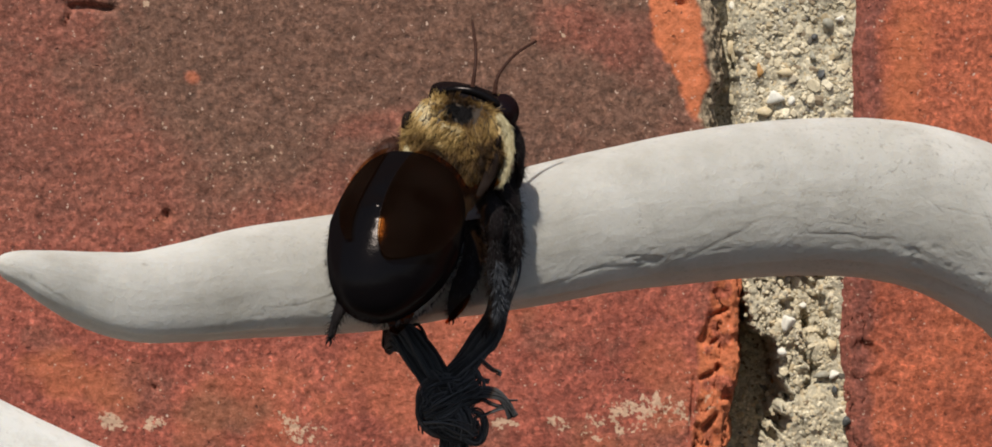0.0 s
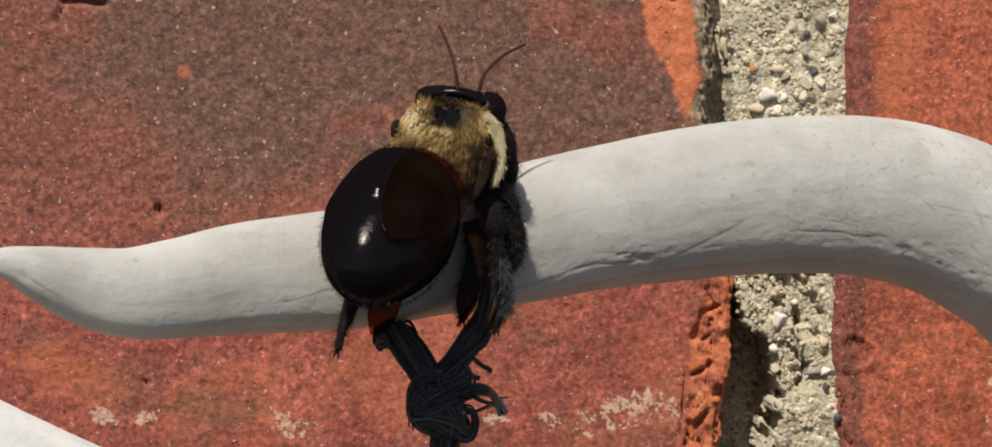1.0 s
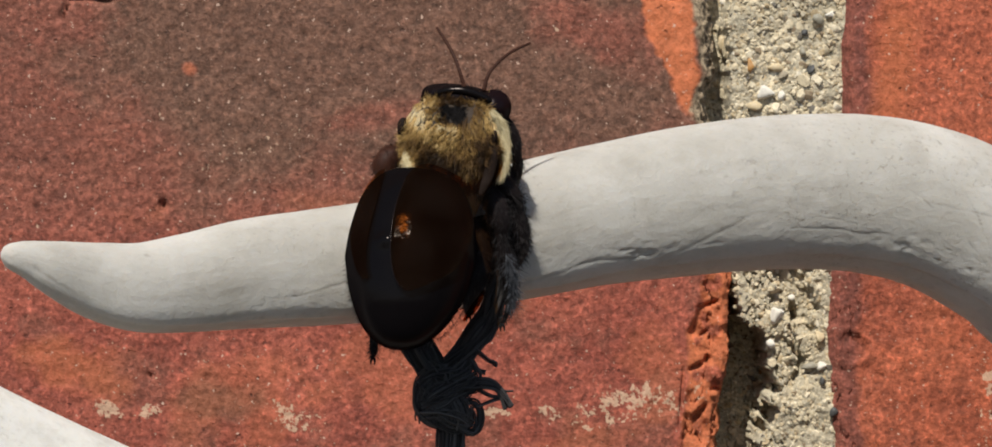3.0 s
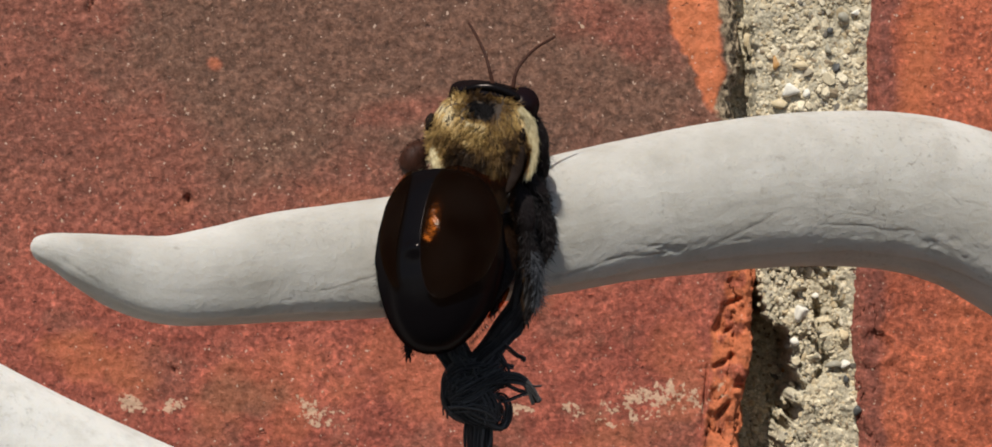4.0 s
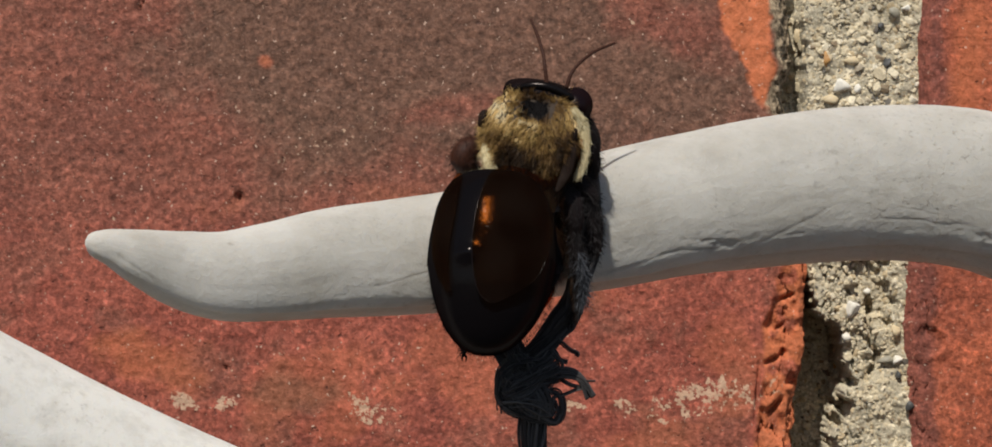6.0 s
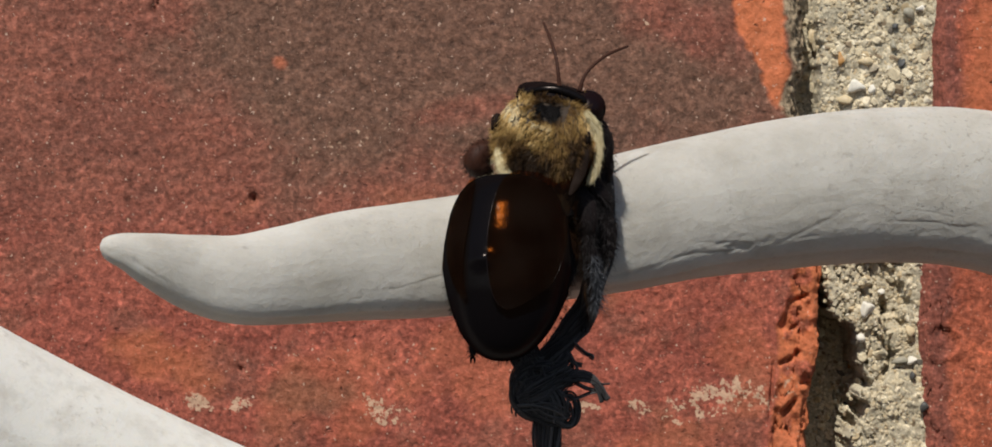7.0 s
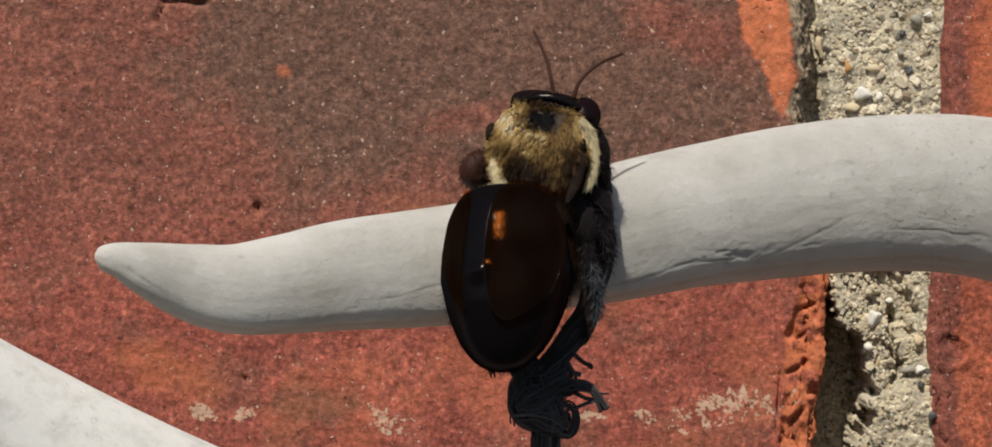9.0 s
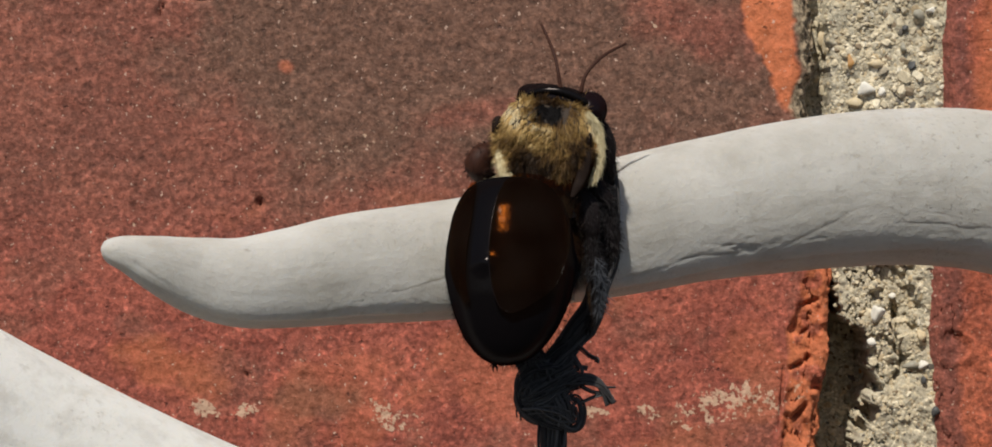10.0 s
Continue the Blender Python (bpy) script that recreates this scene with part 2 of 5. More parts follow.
def antler_material():
    m = material("bleached_antler", (0.6, 0.57, 0.51), 0.55, 0.4)
    bone = m.node_tree.nodes["Principled BSDF"].inputs
    bone["Diffuse Roughness"].default_value = 1.0
    bone["Subsurface Weight"].default_value, bone["Subsurface Scale"].default_value = 0.42, 0.0018
    bone["Subsurface Radius"].default_value = (1.0, 0.8, 0.6)
    n = Nodes(m)
    cloud = n.noise(130, 4, 0.6)
    fine = n.noise(1400, 4, 0.65)
    c = n.mix(n.ramp(cloud, [(0.35, 0.0), (0.65, 1.0)]), (0.432, 0.41, 0.362), (0.522, 0.502, 0.455))
    # whiter mix that makes up for sunlight the lower tine lacks
    c = n.mix(n.attr("brighten"), c, (0.70, 0.685, 0.64))
    patch = n.noise(330, 5, 0.7)
    c = n.mix(n.math("MULTIPLY", n.ramp(patch, [(0.48, 0.0), (0.76, 1.0)]), 0.45), c, (0.30, 0.272, 0.225))
    speck = n.noise(1100, 2, 0.5)
    c = n.mix(n.math("MULTIPLY", n.ramp(speck, [(0.64, 0.0), (0.76, 1.0)]), n.ramp(n.noise(180, 2), [(0.42, 0.0), (0.62, 0.45)])), c, (0.25, 0.22, 0.18))
    pores = n.math("MULTIPLY", n.ramp(n.noise(2300, 3, 0.65), [(0.57, 0.0), (0.74, 1.0)]), 0.6)
    c = n.mix(n.math("MULTIPLY", pores, n.attr("worn")), c, (0.21, 0.185, 0.15))
    # darker colour along the grooves and in the pits
    c = n.mix(n.attr("groove_dark"), c, (0.115, 0.10, 0.082))
    n.set(colour=c, rough=n.ramp(cloud, [(0.3, 0.5), (0.7, 0.66)]))
    h = n.math("SUBTRACT", n.math("ADD", n.math("MULTIPLY", fine, 0.5), n.math("MULTIPLY", n.math("ADD", patch, n.noise(1700, 3, 0.6)), 0.7)), n.math("MULTIPLY", n.math("MULTIPLY", pores, n.attr("worn")), 0.8))
    n.set(normal=n.bump(n.math("ADD", h, n.math("MULTIPLY", n.math("MULTIPLY", n.noise(620, 5, 0.75), n.attr("worn")), 0.6)), 0.00018, 0.6))
    return m


def black_gloss(name, colour, rough, scale=700, depth=0.00004):
    m = material(name, colour, rough, 0.5)
    n = Nodes(m)
    f = n.noise(scale, 4, 0.6)
    n.set(colour=n.mix(f, tuple(c * 0.6 for c in colour), tuple(c * 1.5 for c in colour)),
          rough=n.ramp(f, [(0.3, rough * 0.8), (0.7, rough * 1.4)]), normal=n.bump(f, depth, 0.6))
    return m


def hair_material(name, dark, light, rough=0.55):
    m = material(name, light, rough, 0.2)
    n = Nodes(m)
    geo = n.t.nodes.new("ShaderNodeNewGeometry").outputs["Random Per Island"]
    n.set(colour=n.mix(geo, dark, light))
    return m


def wing_material(name="smoky_wing", tint=(0.84, 0.62, 0.39), gloss=0.16, body=(0.062, 0.051, 0.047), sheen=0.00016):
    m = material(name, body, 0.8, 0.05)
    n = Nodes(m)
    clear = n.t.nodes.new("ShaderNodeBsdfTransparent")
    clear.inputs["Color"].default_value = (*tint, 1)
    mixer, top = n.t.nodes.new("ShaderNodeMixShader"), n.t.nodes.new("ShaderNodeMixShader")
    shine = n.t.nodes.new("ShaderNodeBsdfGlossy")
    shine.distribution = "BECKMANN"
    shine.inputs["Roughness"].default_value = gloss
    vein = n.noise(420, 3, 0.5)
    n.put(mixer.inputs["Fac"], n.ramp(vein, [(0.35, 0.02), (0.65, 0.05)]))
    n.put(shine.inputs["Normal"], n.bump(n.noise(900, 3, 0.6), 0.00008, 0.6))
    n.put(top.inputs["Fac"], n.ramp(n.noise(480, 2, 0.5), [(0.5, sheen * 0.5), (0.62, sheen * 6)]))
    n.t.links.new(clear.outputs[0], mixer.inputs[1])
    n.t.links.new(n.b.outputs[0], mixer.inputs[2])
    n.t.links.new(mixer.outputs[0], top.inputs[1])
    n.t.links.new(shine.outputs[0], top.inputs[2])
    n.t.links.new(top.outputs[0], n.t.nodes["Material Output"].inputs["Surface"])
    return m


MORTAR, SAND, ANTLER = mortar_material(), sand_material(), antler_material()


def polished(name, colour, rough, share, scale=650):
    m = material(name, colour, 0.9, 0.0)
    n = Nodes(m)
    gloss, mixer = n.t.nodes.new("ShaderNodeBsdfGlossy"), n.t.nodes.new("ShaderNodeMixShader")
    gloss.distribution = "BECKMANN"
    gloss.inputs["Color"].default_value = (0.8, 0.70, 0.66, 1)
    f = n.noise(scale, 3, 0.55)
    n.put(gloss.inputs["Roughness"], n.ramp(f, [(0.3, rough * 0.85), (0.7, rough * 1.25)]))
    n.put(gloss.inputs["Normal"], n.bump(n.math("ADD", f, n.math("MULTIPLY", n.noise(3800, 2, 0.5), 0.22)), 0.00006, 0.7))
    mixer.inputs["Fac"].default_value = share
    n.t.links.new(n.b.outputs[0], mixer.inputs[1])
    n.t.links.new(gloss.outputs[0], mixer.inputs[2])
    n.t.links.new(mixer.outputs[0], n.t.nodes["Material Output"].inputs["Surface"])
    return m


SHELL = polished("black_chitin", (0.0045, 0.0038, 0.0042), 0.215, 0.0095, 320)
DULL = black_gloss("dull_black_chitin", (0.011, 0.008, 0.008), 0.6)
DULL.node_tree.nodes["Principled BSDF"].inputs["Specular IOR Level"].default_value = 0.12
MATTE = material("matte_black", (0.006, 0.005, 0.005), 0.85, 0.08)
EYE = polished("compound_eye", (0.009, 0.005, 0.006), 0.32, 0.012)
def toned_fur():
    """Fur that runs from dark brown over gold to cream, hair by hair."""
    m = material("toned_fur", (0.4, 0.27, 0.1), 0.55, 0.2)
    n = Nodes(m)
    geo = n.t.nodes.new("ShaderNodeNewGeometry").outputs["Random Per Island"]
    t = n.math("ADD", n.attr("tone"), n.math("MULTIPLY", n.math("SUBTRACT", geo, 0.5), 0.13))
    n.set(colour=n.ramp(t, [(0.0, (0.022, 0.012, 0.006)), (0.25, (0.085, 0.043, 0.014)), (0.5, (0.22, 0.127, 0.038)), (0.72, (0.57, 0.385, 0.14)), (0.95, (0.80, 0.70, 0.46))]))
    return m


FUR = toned_fur()
FUR_PALE = hair_material("pale_fur", (0.56, 0.46, 0.25), (0.76, 0.68, 0.45))
FUR_BLACK = hair_material("black_hair", (0.012, 0.011, 0.011), (0.030, 0.026, 0.026), 0.85)
FUR_SPOT = hair_material("spot_hair", (0.005, 0.004, 0.004), (0.013, 0.011, 0.010), 0.9)
WING = wing_material()
WING_ROOT = material("wing_root", (0.016, 0.009, 0.006), 0.75, 0.12)
AMBER = wing_material("amber_wing", (0.58, 0.30, 0.13), 0.35, (0.12, 0.06, 0.025))
CORD = hair_material("black_fibre", (0.026, 0.024, 0.024), (0.075, 0.071, 0.070), 0.9)
GLINT_RIDGE = polished("glint_ridge_gloss", (0.006, 0.005, 0.005), 0.24, 0.014)
HEAD = polished("head_chitin", (0.009, 0.006, 0.006), 0.26, 0.016)
BROWN = black_gloss("brown_chitin", (0.045, 0.017, 0.010), 0.55)
BROWN.node_tree.nodes["Principled BSDF"].inputs["Specular IOR Level"].default_value = 0.15
FUR_BROWN = hair_material("brown_fur", (0.11, 0.06, 0.022), (0.34, 0.20, 0.075))
FUR_DARK = hair_material("dark_brown_hair", (0.016, 0.008, 0.006), (0.05, 0.022, 0.015), 0.8)
SHEEN_HAIR = hair_material("sheen_bristle", (0.02, 0.022, 0.026), (0.085, 0.09, 0.102), 0.6)
SKIN = material("thorax_skin", (0.04, 0.024, 0.012), 0.7)

# ---------------------------------------------------------------- ground and wall
def ground_material():
    m = material("bounce_ground", (0.22, 0.2, 0.17), 0.95)
    n = Nodes(m)
    f = n.noise(30, 5, 0.6)
    n.set(colour=n.mix(f, (0.16, 0.13, 0.095), (0.24, 0.20, 0.145)), normal=n.bump(f, 0.003))
    return m


# unseen ground; its tone is set by the bounce wanted on undersides
gv = [(x, y, 0) for x in (-600000, 600000) for y in (-600000, 600000)]
ground = part("ground", mesh_of("ground", gv, [[0, 2, 3, 1]], ground_material(), False), at=(0, 0, -1400), kind="structure")
tagged(ground, label="unseen ground sheet added to bounce light up from below", category="ground")

# unseen dark wall, added to keep sky out of the bee's reflections
sky_screen_mat = material("dark_sky_screen", (0.07, 0.06, 0.045), 0.85)
fn = Nodes(sky_screen_mat)
fn.set(colour=fn.mix(fn.noise(8, 4), (0.045, 0.042, 0.03), (0.11, 0.09, 0.065)))
gv, gf = [(x, y, z) for x in (-7000, 7000) for y in (-1700, -1600) for z in (-1400, 50)], [[0, 1, 3, 2], [4, 6, 7, 5], [0, 4, 5, 1], [2, 3, 7, 6], [0, 2, 6, 4], [1, 5, 7, 3]]
tagged(part("sky_screen_wall", mesh_of("sky_screen_wall", gv, gf, sky_screen_mat, False), kind="structure"), label="unseen dark wall added behind the camera to cut sky reflections", category="wall")

COURSE, HEIGHT, DEPTH = 67.0, 57.0, 92.0
LOW = -27.0                                              # underside of the course in view


def box(x0, x1, y0, y1, z0, z1):
    v = [(x, y, z) for x in (x0, x1) for y in (y0, y1) for z in (z0, z1)]
    return v, [[0, 1, 3, 2], [4, 6, 7, 5], [0, 4, 5, 1], [2, 3, 7, 6], [0, 2, 6, 4], [1, 5, 7, 3]]


v, f = box(-1499, 1550, 16.0, 105, -1400, LOW + 9 * COURSE - 5)
wall = part("wall_north", mesh_of("wall_north", v, f, MORTAR, False), kind="structure")
tagged(wall, label="weathered red brick wall with pale sandy mortar", category="wall")


def blob(x, z, cx, cz, rx, rz, turn=0.0, soft=0.35, wob=0.35, freq=0.25, seed=3):
    """A soft-edged patch with a ragged outline, 0 to 1."""
    a = radians(turn)
    dx, dz = x - cx, z - cz
    u, w = (dx * math.cos(a) + dz * math.sin(a)) / rx, (-dx * math.sin(a) + dz * math.cos(a)) / rz
    r = np.sqrt(u * u + w * w) + wob * fbm(x * freq, z * freq, 0.5, 4, seed, 0.6)
    return 1 - sstep(1 - soft, 1 + soft, r)


def relief_brick(name, xs, zs, depth_of, material_, marks):
    """A brick whose face is a dense relief; y grows into the wall."""
    x, z = np.meshgrid(xs, zs, indexing="ij")
    y = depth_of(x, z)
    attrs = {k: fn(x, z, y) for k, fn in marks.items()}
    nu, nv = x.shape
    front = np.stack([x, y, z], -1).reshape(-1, 3)
    faces = grid_faces(nu, nv)[:, ::-1].tolist()
    rim = [i * nv for i in range(nu)] + [(nu - 1) * nv + j for j in range(1, nv)] + [i * nv + nv - 1 for i in range(nu - 2, -1, -1)] + [j for j in range(nv - 2, 0, -1)]
    back = front[rim].copy()
    back[:, 1] = DEPTH
    base = len(front)
    n = len(rim)
    faces += [[rim[k], rim[(k + 1) % n], base + (k + 1) % n, base + k] for k in range(n)]
    faces.append([base + k for k in range(n)][::-1])
    values = {k: np.r_[a.reshape(-1), a.reshape(-1)[rim]] for k, a in attrs.items()}
    me = mesh_of(name, np.vstack([front, back]), faces, material_, True, values)
    me.polygons.foreach_set("use_smooth", [k < (nu - 1) * (nv - 1) for k in range(len(me.polygons))])
    bm = bmesh.new()
    bm.from_mesh(me)
    bmesh.ops.recalc_face_normals(bm, faces=bm.faces)
    bm.to_mesh(me)
    bm.free()
    return me


def face_relief(x, z, seed):
    return (0.10 * fbm(x * 0.12, z * 0.12, 0.3, 3, seed) + 0.09 * fbm(x * 0.9, z * 0.9, 1.7, 3, seed + 40, 0.6) + 0.03 * vnoise(x * 3.1, z * 3.1, 4.0, seed + 80))


# --- the brick on the tine's tip side: a burnt face, chipped along its end
def end_line(z):
    e = np.interp(z, [-27, -19.3, -15, -12, -8, -4.7, -1, 3, 8, 9.5, 12, 14.5, 17, 19.4, 30],
                  [19.6, 20.0, 20.4, 20.9, 21.0, 21.1, 20.6, 19.3, 18.3, 18.1, 18.5, 18.8, 18.4, 17.8, 18.2])
    return e + 0.35 * fbm(z * 0.7, 0.0 * z, 2.2, 4, 11, 0.6)


def chip_start(z):
    return np.interp(z, [-27, -19, -14, -9, -5, 0, 4], [16.4, 16.7, 17.0, 17.6, 18.9, 20.2, 22]) + 0.35 * fbm(z * 0.5, 0.0 * z, 7.7, 4, 21)


def left_depth(x, z):
    y = face_relief(x, z, 5)
    e = end_line(z)
    # broken, stepped chips along the lower end
    zone = sstep(0.0, 0.7, x - chip_start(z))
    step = fbm(x * 0.45 + 0.15 * z, z * 0.32, 0.2, 5, 31, 0.6)
    step = 0.5 * np.round(step * 4) / 4 + 0.5 * step
    y = y + zone * np.clip(0.32 + 0.65 * step + 0.10 * (x - chip_start(z)), 0.05, 2.0)
    # crack lines within the chips
    crack = np.abs(fbm(x * 0.55, z * 0.28, 3.3, 4, 37, 0.55))
    y = y + zone * 0.6 * (1 - sstep(0.0, 0.07, crack))
    for px, pz, half, wide, turn, d in ((19.4, -7.7, 0.8, 0.16, 20, 0.9), (18.2, -13.2, 0.7, 0.2, 25, 1.1), (19.2, -12.6, 0.4, 0.25, 60, 0.8), (18.6, -17.2, 0.9, 0.25, 50, 1.2), (16.9, -16, 2.6, 0.14, 86, 0.6), (18.9, -10.3, 0.6, 0.14, 35, 0.7), (19.9, -15.2, 0.5, 0.2, 10, 0.9), (-37.25, 17.6, 0.85, 0.14, 68, 0.9)):
        a = radians(turn)
        u, w = (x - px) * math.cos(a) + (z - pz) * math.sin(a), -(x - px) * math.sin(a) + (z - pz) * math.cos(a)
        y = y + d * np.exp(-(w / wide)**2 - (u / half)**4)
    # fresh spall at the upper end and the hollow along the top
    y = y + 0.22 * spall(x, z)
    y = y + 1.0 * np.exp(-((z - 18.65 + 0.2 * fbm(x * 0.8, 0 * x, 1.0, 3, 109)) / 0.3)**2) * sstep(-37.6, -36.6, x) * (1 - sstep(-33.8, -32.6, x))
    y = y + 0.7 * np.exp(-((x - 15.9)**2 / 0.25 + (z - 19.1)**2 / 0.12))
    # pits
    for px, pz, r, d in ((-28.6, 0.7, 0.3, 1.1), (-29.6, -14.2, 0.14, 1.0), (-31.2, 14.9, 0.3, 0.2), (7.9, -3.6, 0.35, 0.4), (-8.4, 14.9, 0.3, 0.25)):
        y = y + d * np.exp(-((x - px)**2 / r**2 + (z - pz)**2 / (1.7 * r)**2))
    # the long shallow bruise in the burnt part
    y = y + (0.03 * np.exp(-((z - 2.9 - 0.39 * (x + 26.3))**2) / 0.7) - 0.05 * np.exp(-((z - 4.1 - 0.39 * (x + 26.3))**2) / 0.5)) * sstep(-28, -25, x) * (1 - sstep(-15, -10, x))
    # rounded arris, then the end face going back
    y = y + 0.5 * sstep(-0.9, 0.0, x - e)**2
    ledge = sstep(4.5, 8.5, z)
    out = np.clip(x - e, 0, None)
    y = y + np.clip(out * (9.0 - 7.6 * ledge) + 8.0 * sstep(0.95, 1.35, out) + ledge * sstep(0, 0.3, out) * 0.7 * fbm(x * 1.3, z * 1.3, 1.0, 4, 9, 0.6), 0, 17)
    return y


def spall(x, z):
    left = np.interp(z, [4, 9.5, 12, 14.5, 17, 19.4, 30], [19, 16.6, 15.6, 14.4, 13.6, 13.1, 12.5]) + 0.5 * fbm(z * 0.4, 0 * z, 5.0, 4, 51) + 0.22 * fbm(x * 1.4, z * 1.4, 2.0, 3, 52)
    return sstep(-0.25, 0.35, x - left) * sstep(8.9, 10.0, z + 0.4 * (x - 16.4)) * (1 - sstep(-0.9, -0.2, x - end_line(z) + 0.5 * fbm(x * 0.5, z * 0.5, 1, 3, 8)))


def left_burn(x, z, y):
    edge = np.interp(x, [-60, -46, -40, -35, -29, -21, -12, -4, 4, 10, 15, 20], [21, 17.5, 13.5, 9.0, 4.2, 1.4, 0.5, 0.8, 0.8, 1.6, 5.0, 8.0])
    b = sstep(-9, 7, z - edge + 2.6 * fbm(x * 0.16, z * 0.16, 0.9, 5, 61, 0.6))
    b = b * (1 - 0.6 * blob(x, z, 9, 16.4, 5.0, 2.2, -20, 0.9, 0.6))
    b = b * (1 - 0.4 * blob(x, z, -10, 8.6, 5, 0.9, 12, 0.95, 0.7)) * (1 - 0.7 * blob(x, z, -39, 18.5, 5, 3.2, 0, 0.95, 0.6))
    b = b * (1 - 0.9 * blob(x, z, -26.4, 12.6, 0.55, 0.5, 0, 0.4, 0.2, 1.0))
    b = np.maximum(b, 0.75 * blob(x, z, -23.5, -16.6, 3.0, 1.4, 0, 0.6, 0.7))
    b = np.maximum(b, 0.5 * sstep(-9, 5, z))
    b = np.maximum(b, 0.35 * sstep(0.1, 0.6, fbm(x * 0.2, z * 0.2, 5.0, 4, 71)))
    return np.clip(b, 0, 1) * (1 - spall(x, z)) * (1 - sstep(-0.3, 0.3, x - chip_start(z)))


def left_raw(x, z, y):
    r = np.maximum(spall(x, z), 0.9 * sstep(-0.1, 0.5, x - chip_start(z)) * (1 - 0.75 * sstep(0.25, 0.8, fbm(x * 0.6, z * 0.5, 9.0, 4, 83))))
    r = np.maximum(r, 0.26 * sstep(0.15, 0.75, fbm(x * 0.13, z * 0.13, 8.0, 4, 91)) * (1 - sstep(0, 3, z)))
    r = np.maximum(r, 0.5 * blob(x, z, -36.5, -13.5, 4.2, 2.2, -8, 0.6, 0.6))
    r = np.maximum(r, 0.5 * blob(x, z, -26.4, 12.6, 0.5, 0.5, 0, 0.4, 0.3, 1.0))
    return r


def left_smear(x, z, y):
    rag = sstep(-0.02, 0.22, fbm(x * 1.1, z * 1.1, 3.0, 4, 101, 0.7))
    s = 0
    for cx, cz, rx, rz, turn in ((12.4, -16.6, 4.0, 1.25, 14), (15, -15.6, 1.5, 0.9, 0), (-16.6, -18.2, 1.6, 0.75, 10), (-17.6, -16.8, 1.4, 0.55, -25), (-33.4, -17.1, 1.3, 0.55, -12), (-29.9, -17.2, 0.8, 0.5, 0), (5.4, -17.2, 1.2, 0.5, 0), (0.6, -17.4, 1.0, 0.5, 0)):
        s = np.maximum(s, blob(x, z, cx, cz, rx * 1.2, rz * 1.2, turn, 0.4, 0.6, 0.9) * (0.38 + 0.42 * rag))
    s = np.maximum(s, 0.33 * np.exp(-((z - 3.9 - 0.39 * (x + 26.3) - 0.5 * fbm(x * 0.2, 0 * x, 6.0, 3, 104))**2) / 1.1) * sstep(-28, -24, x) * (1 - sstep(-13, -8, x)) * sstep(-0.6, 0.3, fbm(x * 0.5, z * 0.5, 6.0, 4, 103, 0.65)))
    for cx, cz, r in ((-30.4, 19.0, 0.42), (5.7, 16.3, 0.28), (-29.1, -14.4, 0.2), (-19.5, 6.6, 0.2), (-3, 9.4, 0.16)):
        s = np.maximum(s, 1 - sstep(0.6 * r, r, np.hypot(x - cx, z - cz)))
    return s


def left_grey(x, z, y):
    return sstep(-0.75, -0.1, x - end_line(z) + 0.35 * fbm(x, z, 2, 3, 7)) * sstep(3, 8, z) + 0.5 * sstep(0.2, 0.6, x - end_line(z)) * (1 - sstep(3, 8, z))


xs = np.r_[np.linspace(-173, -54, 24)[:-1], np.linspace(-54, 12, 240)[:-1], np.linspace(12, 23.0, 130)]
zs = np.r_[np.linspace(LOW, -21, 12)[:-1], np.linspace(-21, 21, 230), np.linspace(21, LOW + HEIGHT, 14)[1:]]
part("brick", relief_brick("brick_burnt", xs, zs, left_depth, BRICK, {"burn": left_burn, "raw": left_raw, "smear": left_smear, "grey": left_grey}), wall,
     "red brick with a burnt dark face and chipped orange end")


# --- the brick across the joint
def near_line(z):
    return np.interp(z, [-27, -19.3, -11, -5, 2, 9.5, 19.4, 30], [30.9, 30.6, 30.0, 29.9, 30.6, 31.0, 31.2, 31.2]) + 0.15 * fbm(z * 0.6, 0 * z, 1.1, 4, 13)


def right_depth(x, z):
    y = face_relief(x, z, 15)
    y = y + 0.9 * (1 - sstep(0.0, 1.5, x - near_line(z)))**2 + np.clip((near_line(z) - x) * 7, 0, 11)
    y = y + 0.4 * blob(x, z, 31.9, -11.2, 1.0, 1.3, 20, 0.3, 0.4, 0.6) + 0.15 * blob(x, z, 33, -14.0, 1.6, 0.8, 0, 0.4, 0.5)
    crack = np.abs(fbm(x * 0.4, z * 0.3, 6.0, 4, 17))
    return y + 0.4 * (1 - sstep(0.0, 0.06, crack)) * (1 - sstep(31.5, 34, x)) * (1 - sstep(-6, -3, z))


def right_burn(x, z, y):
    b = 0.85 * (1 - sstep(1.9, 3.5, x - near_line(z) + 0.8 * fbm(x * 0.3, z * 0.3, 3, 4, 19)))
    return np.maximum(b, 0.15 * sstep(0.05, 0.7, fbm(x * 0.18, z * 0.12, 2, 4, 23)))


def right_raw(x, z, y):
    return np.maximum(0.16 * sstep(-0.1, 0.6, fbm(x * 0.2, z * 0.09, 4, 4, 29)) * sstep(1.5, 4, x - near_line(z)), 0.8 * blob(x, z, 35.5, 13, 1.6, 9, -4, 0.7, 0.5))


def right_smear(x, z, y):
    rag = sstep(0.0, 0.5, fbm(x * 0.8, z * 0.8, 3.0, 4, 33))
    return np.maximum(blob(x, z, 44.5, -13.5, 0.9, 3.4, 0, 0.4, 0.6, 0.5), blob(x, z, 43.8, -18, 0.7, 1.8, 0, 0.4, 0.6, 0.5)) * (0.3 + 0.7 * rag)


xs = np.r_[np.linspace(28.6, 34, 70)[:-1], np.linspace(34, 52, 80)[:-1], np.linspace(52, 224, 24)]
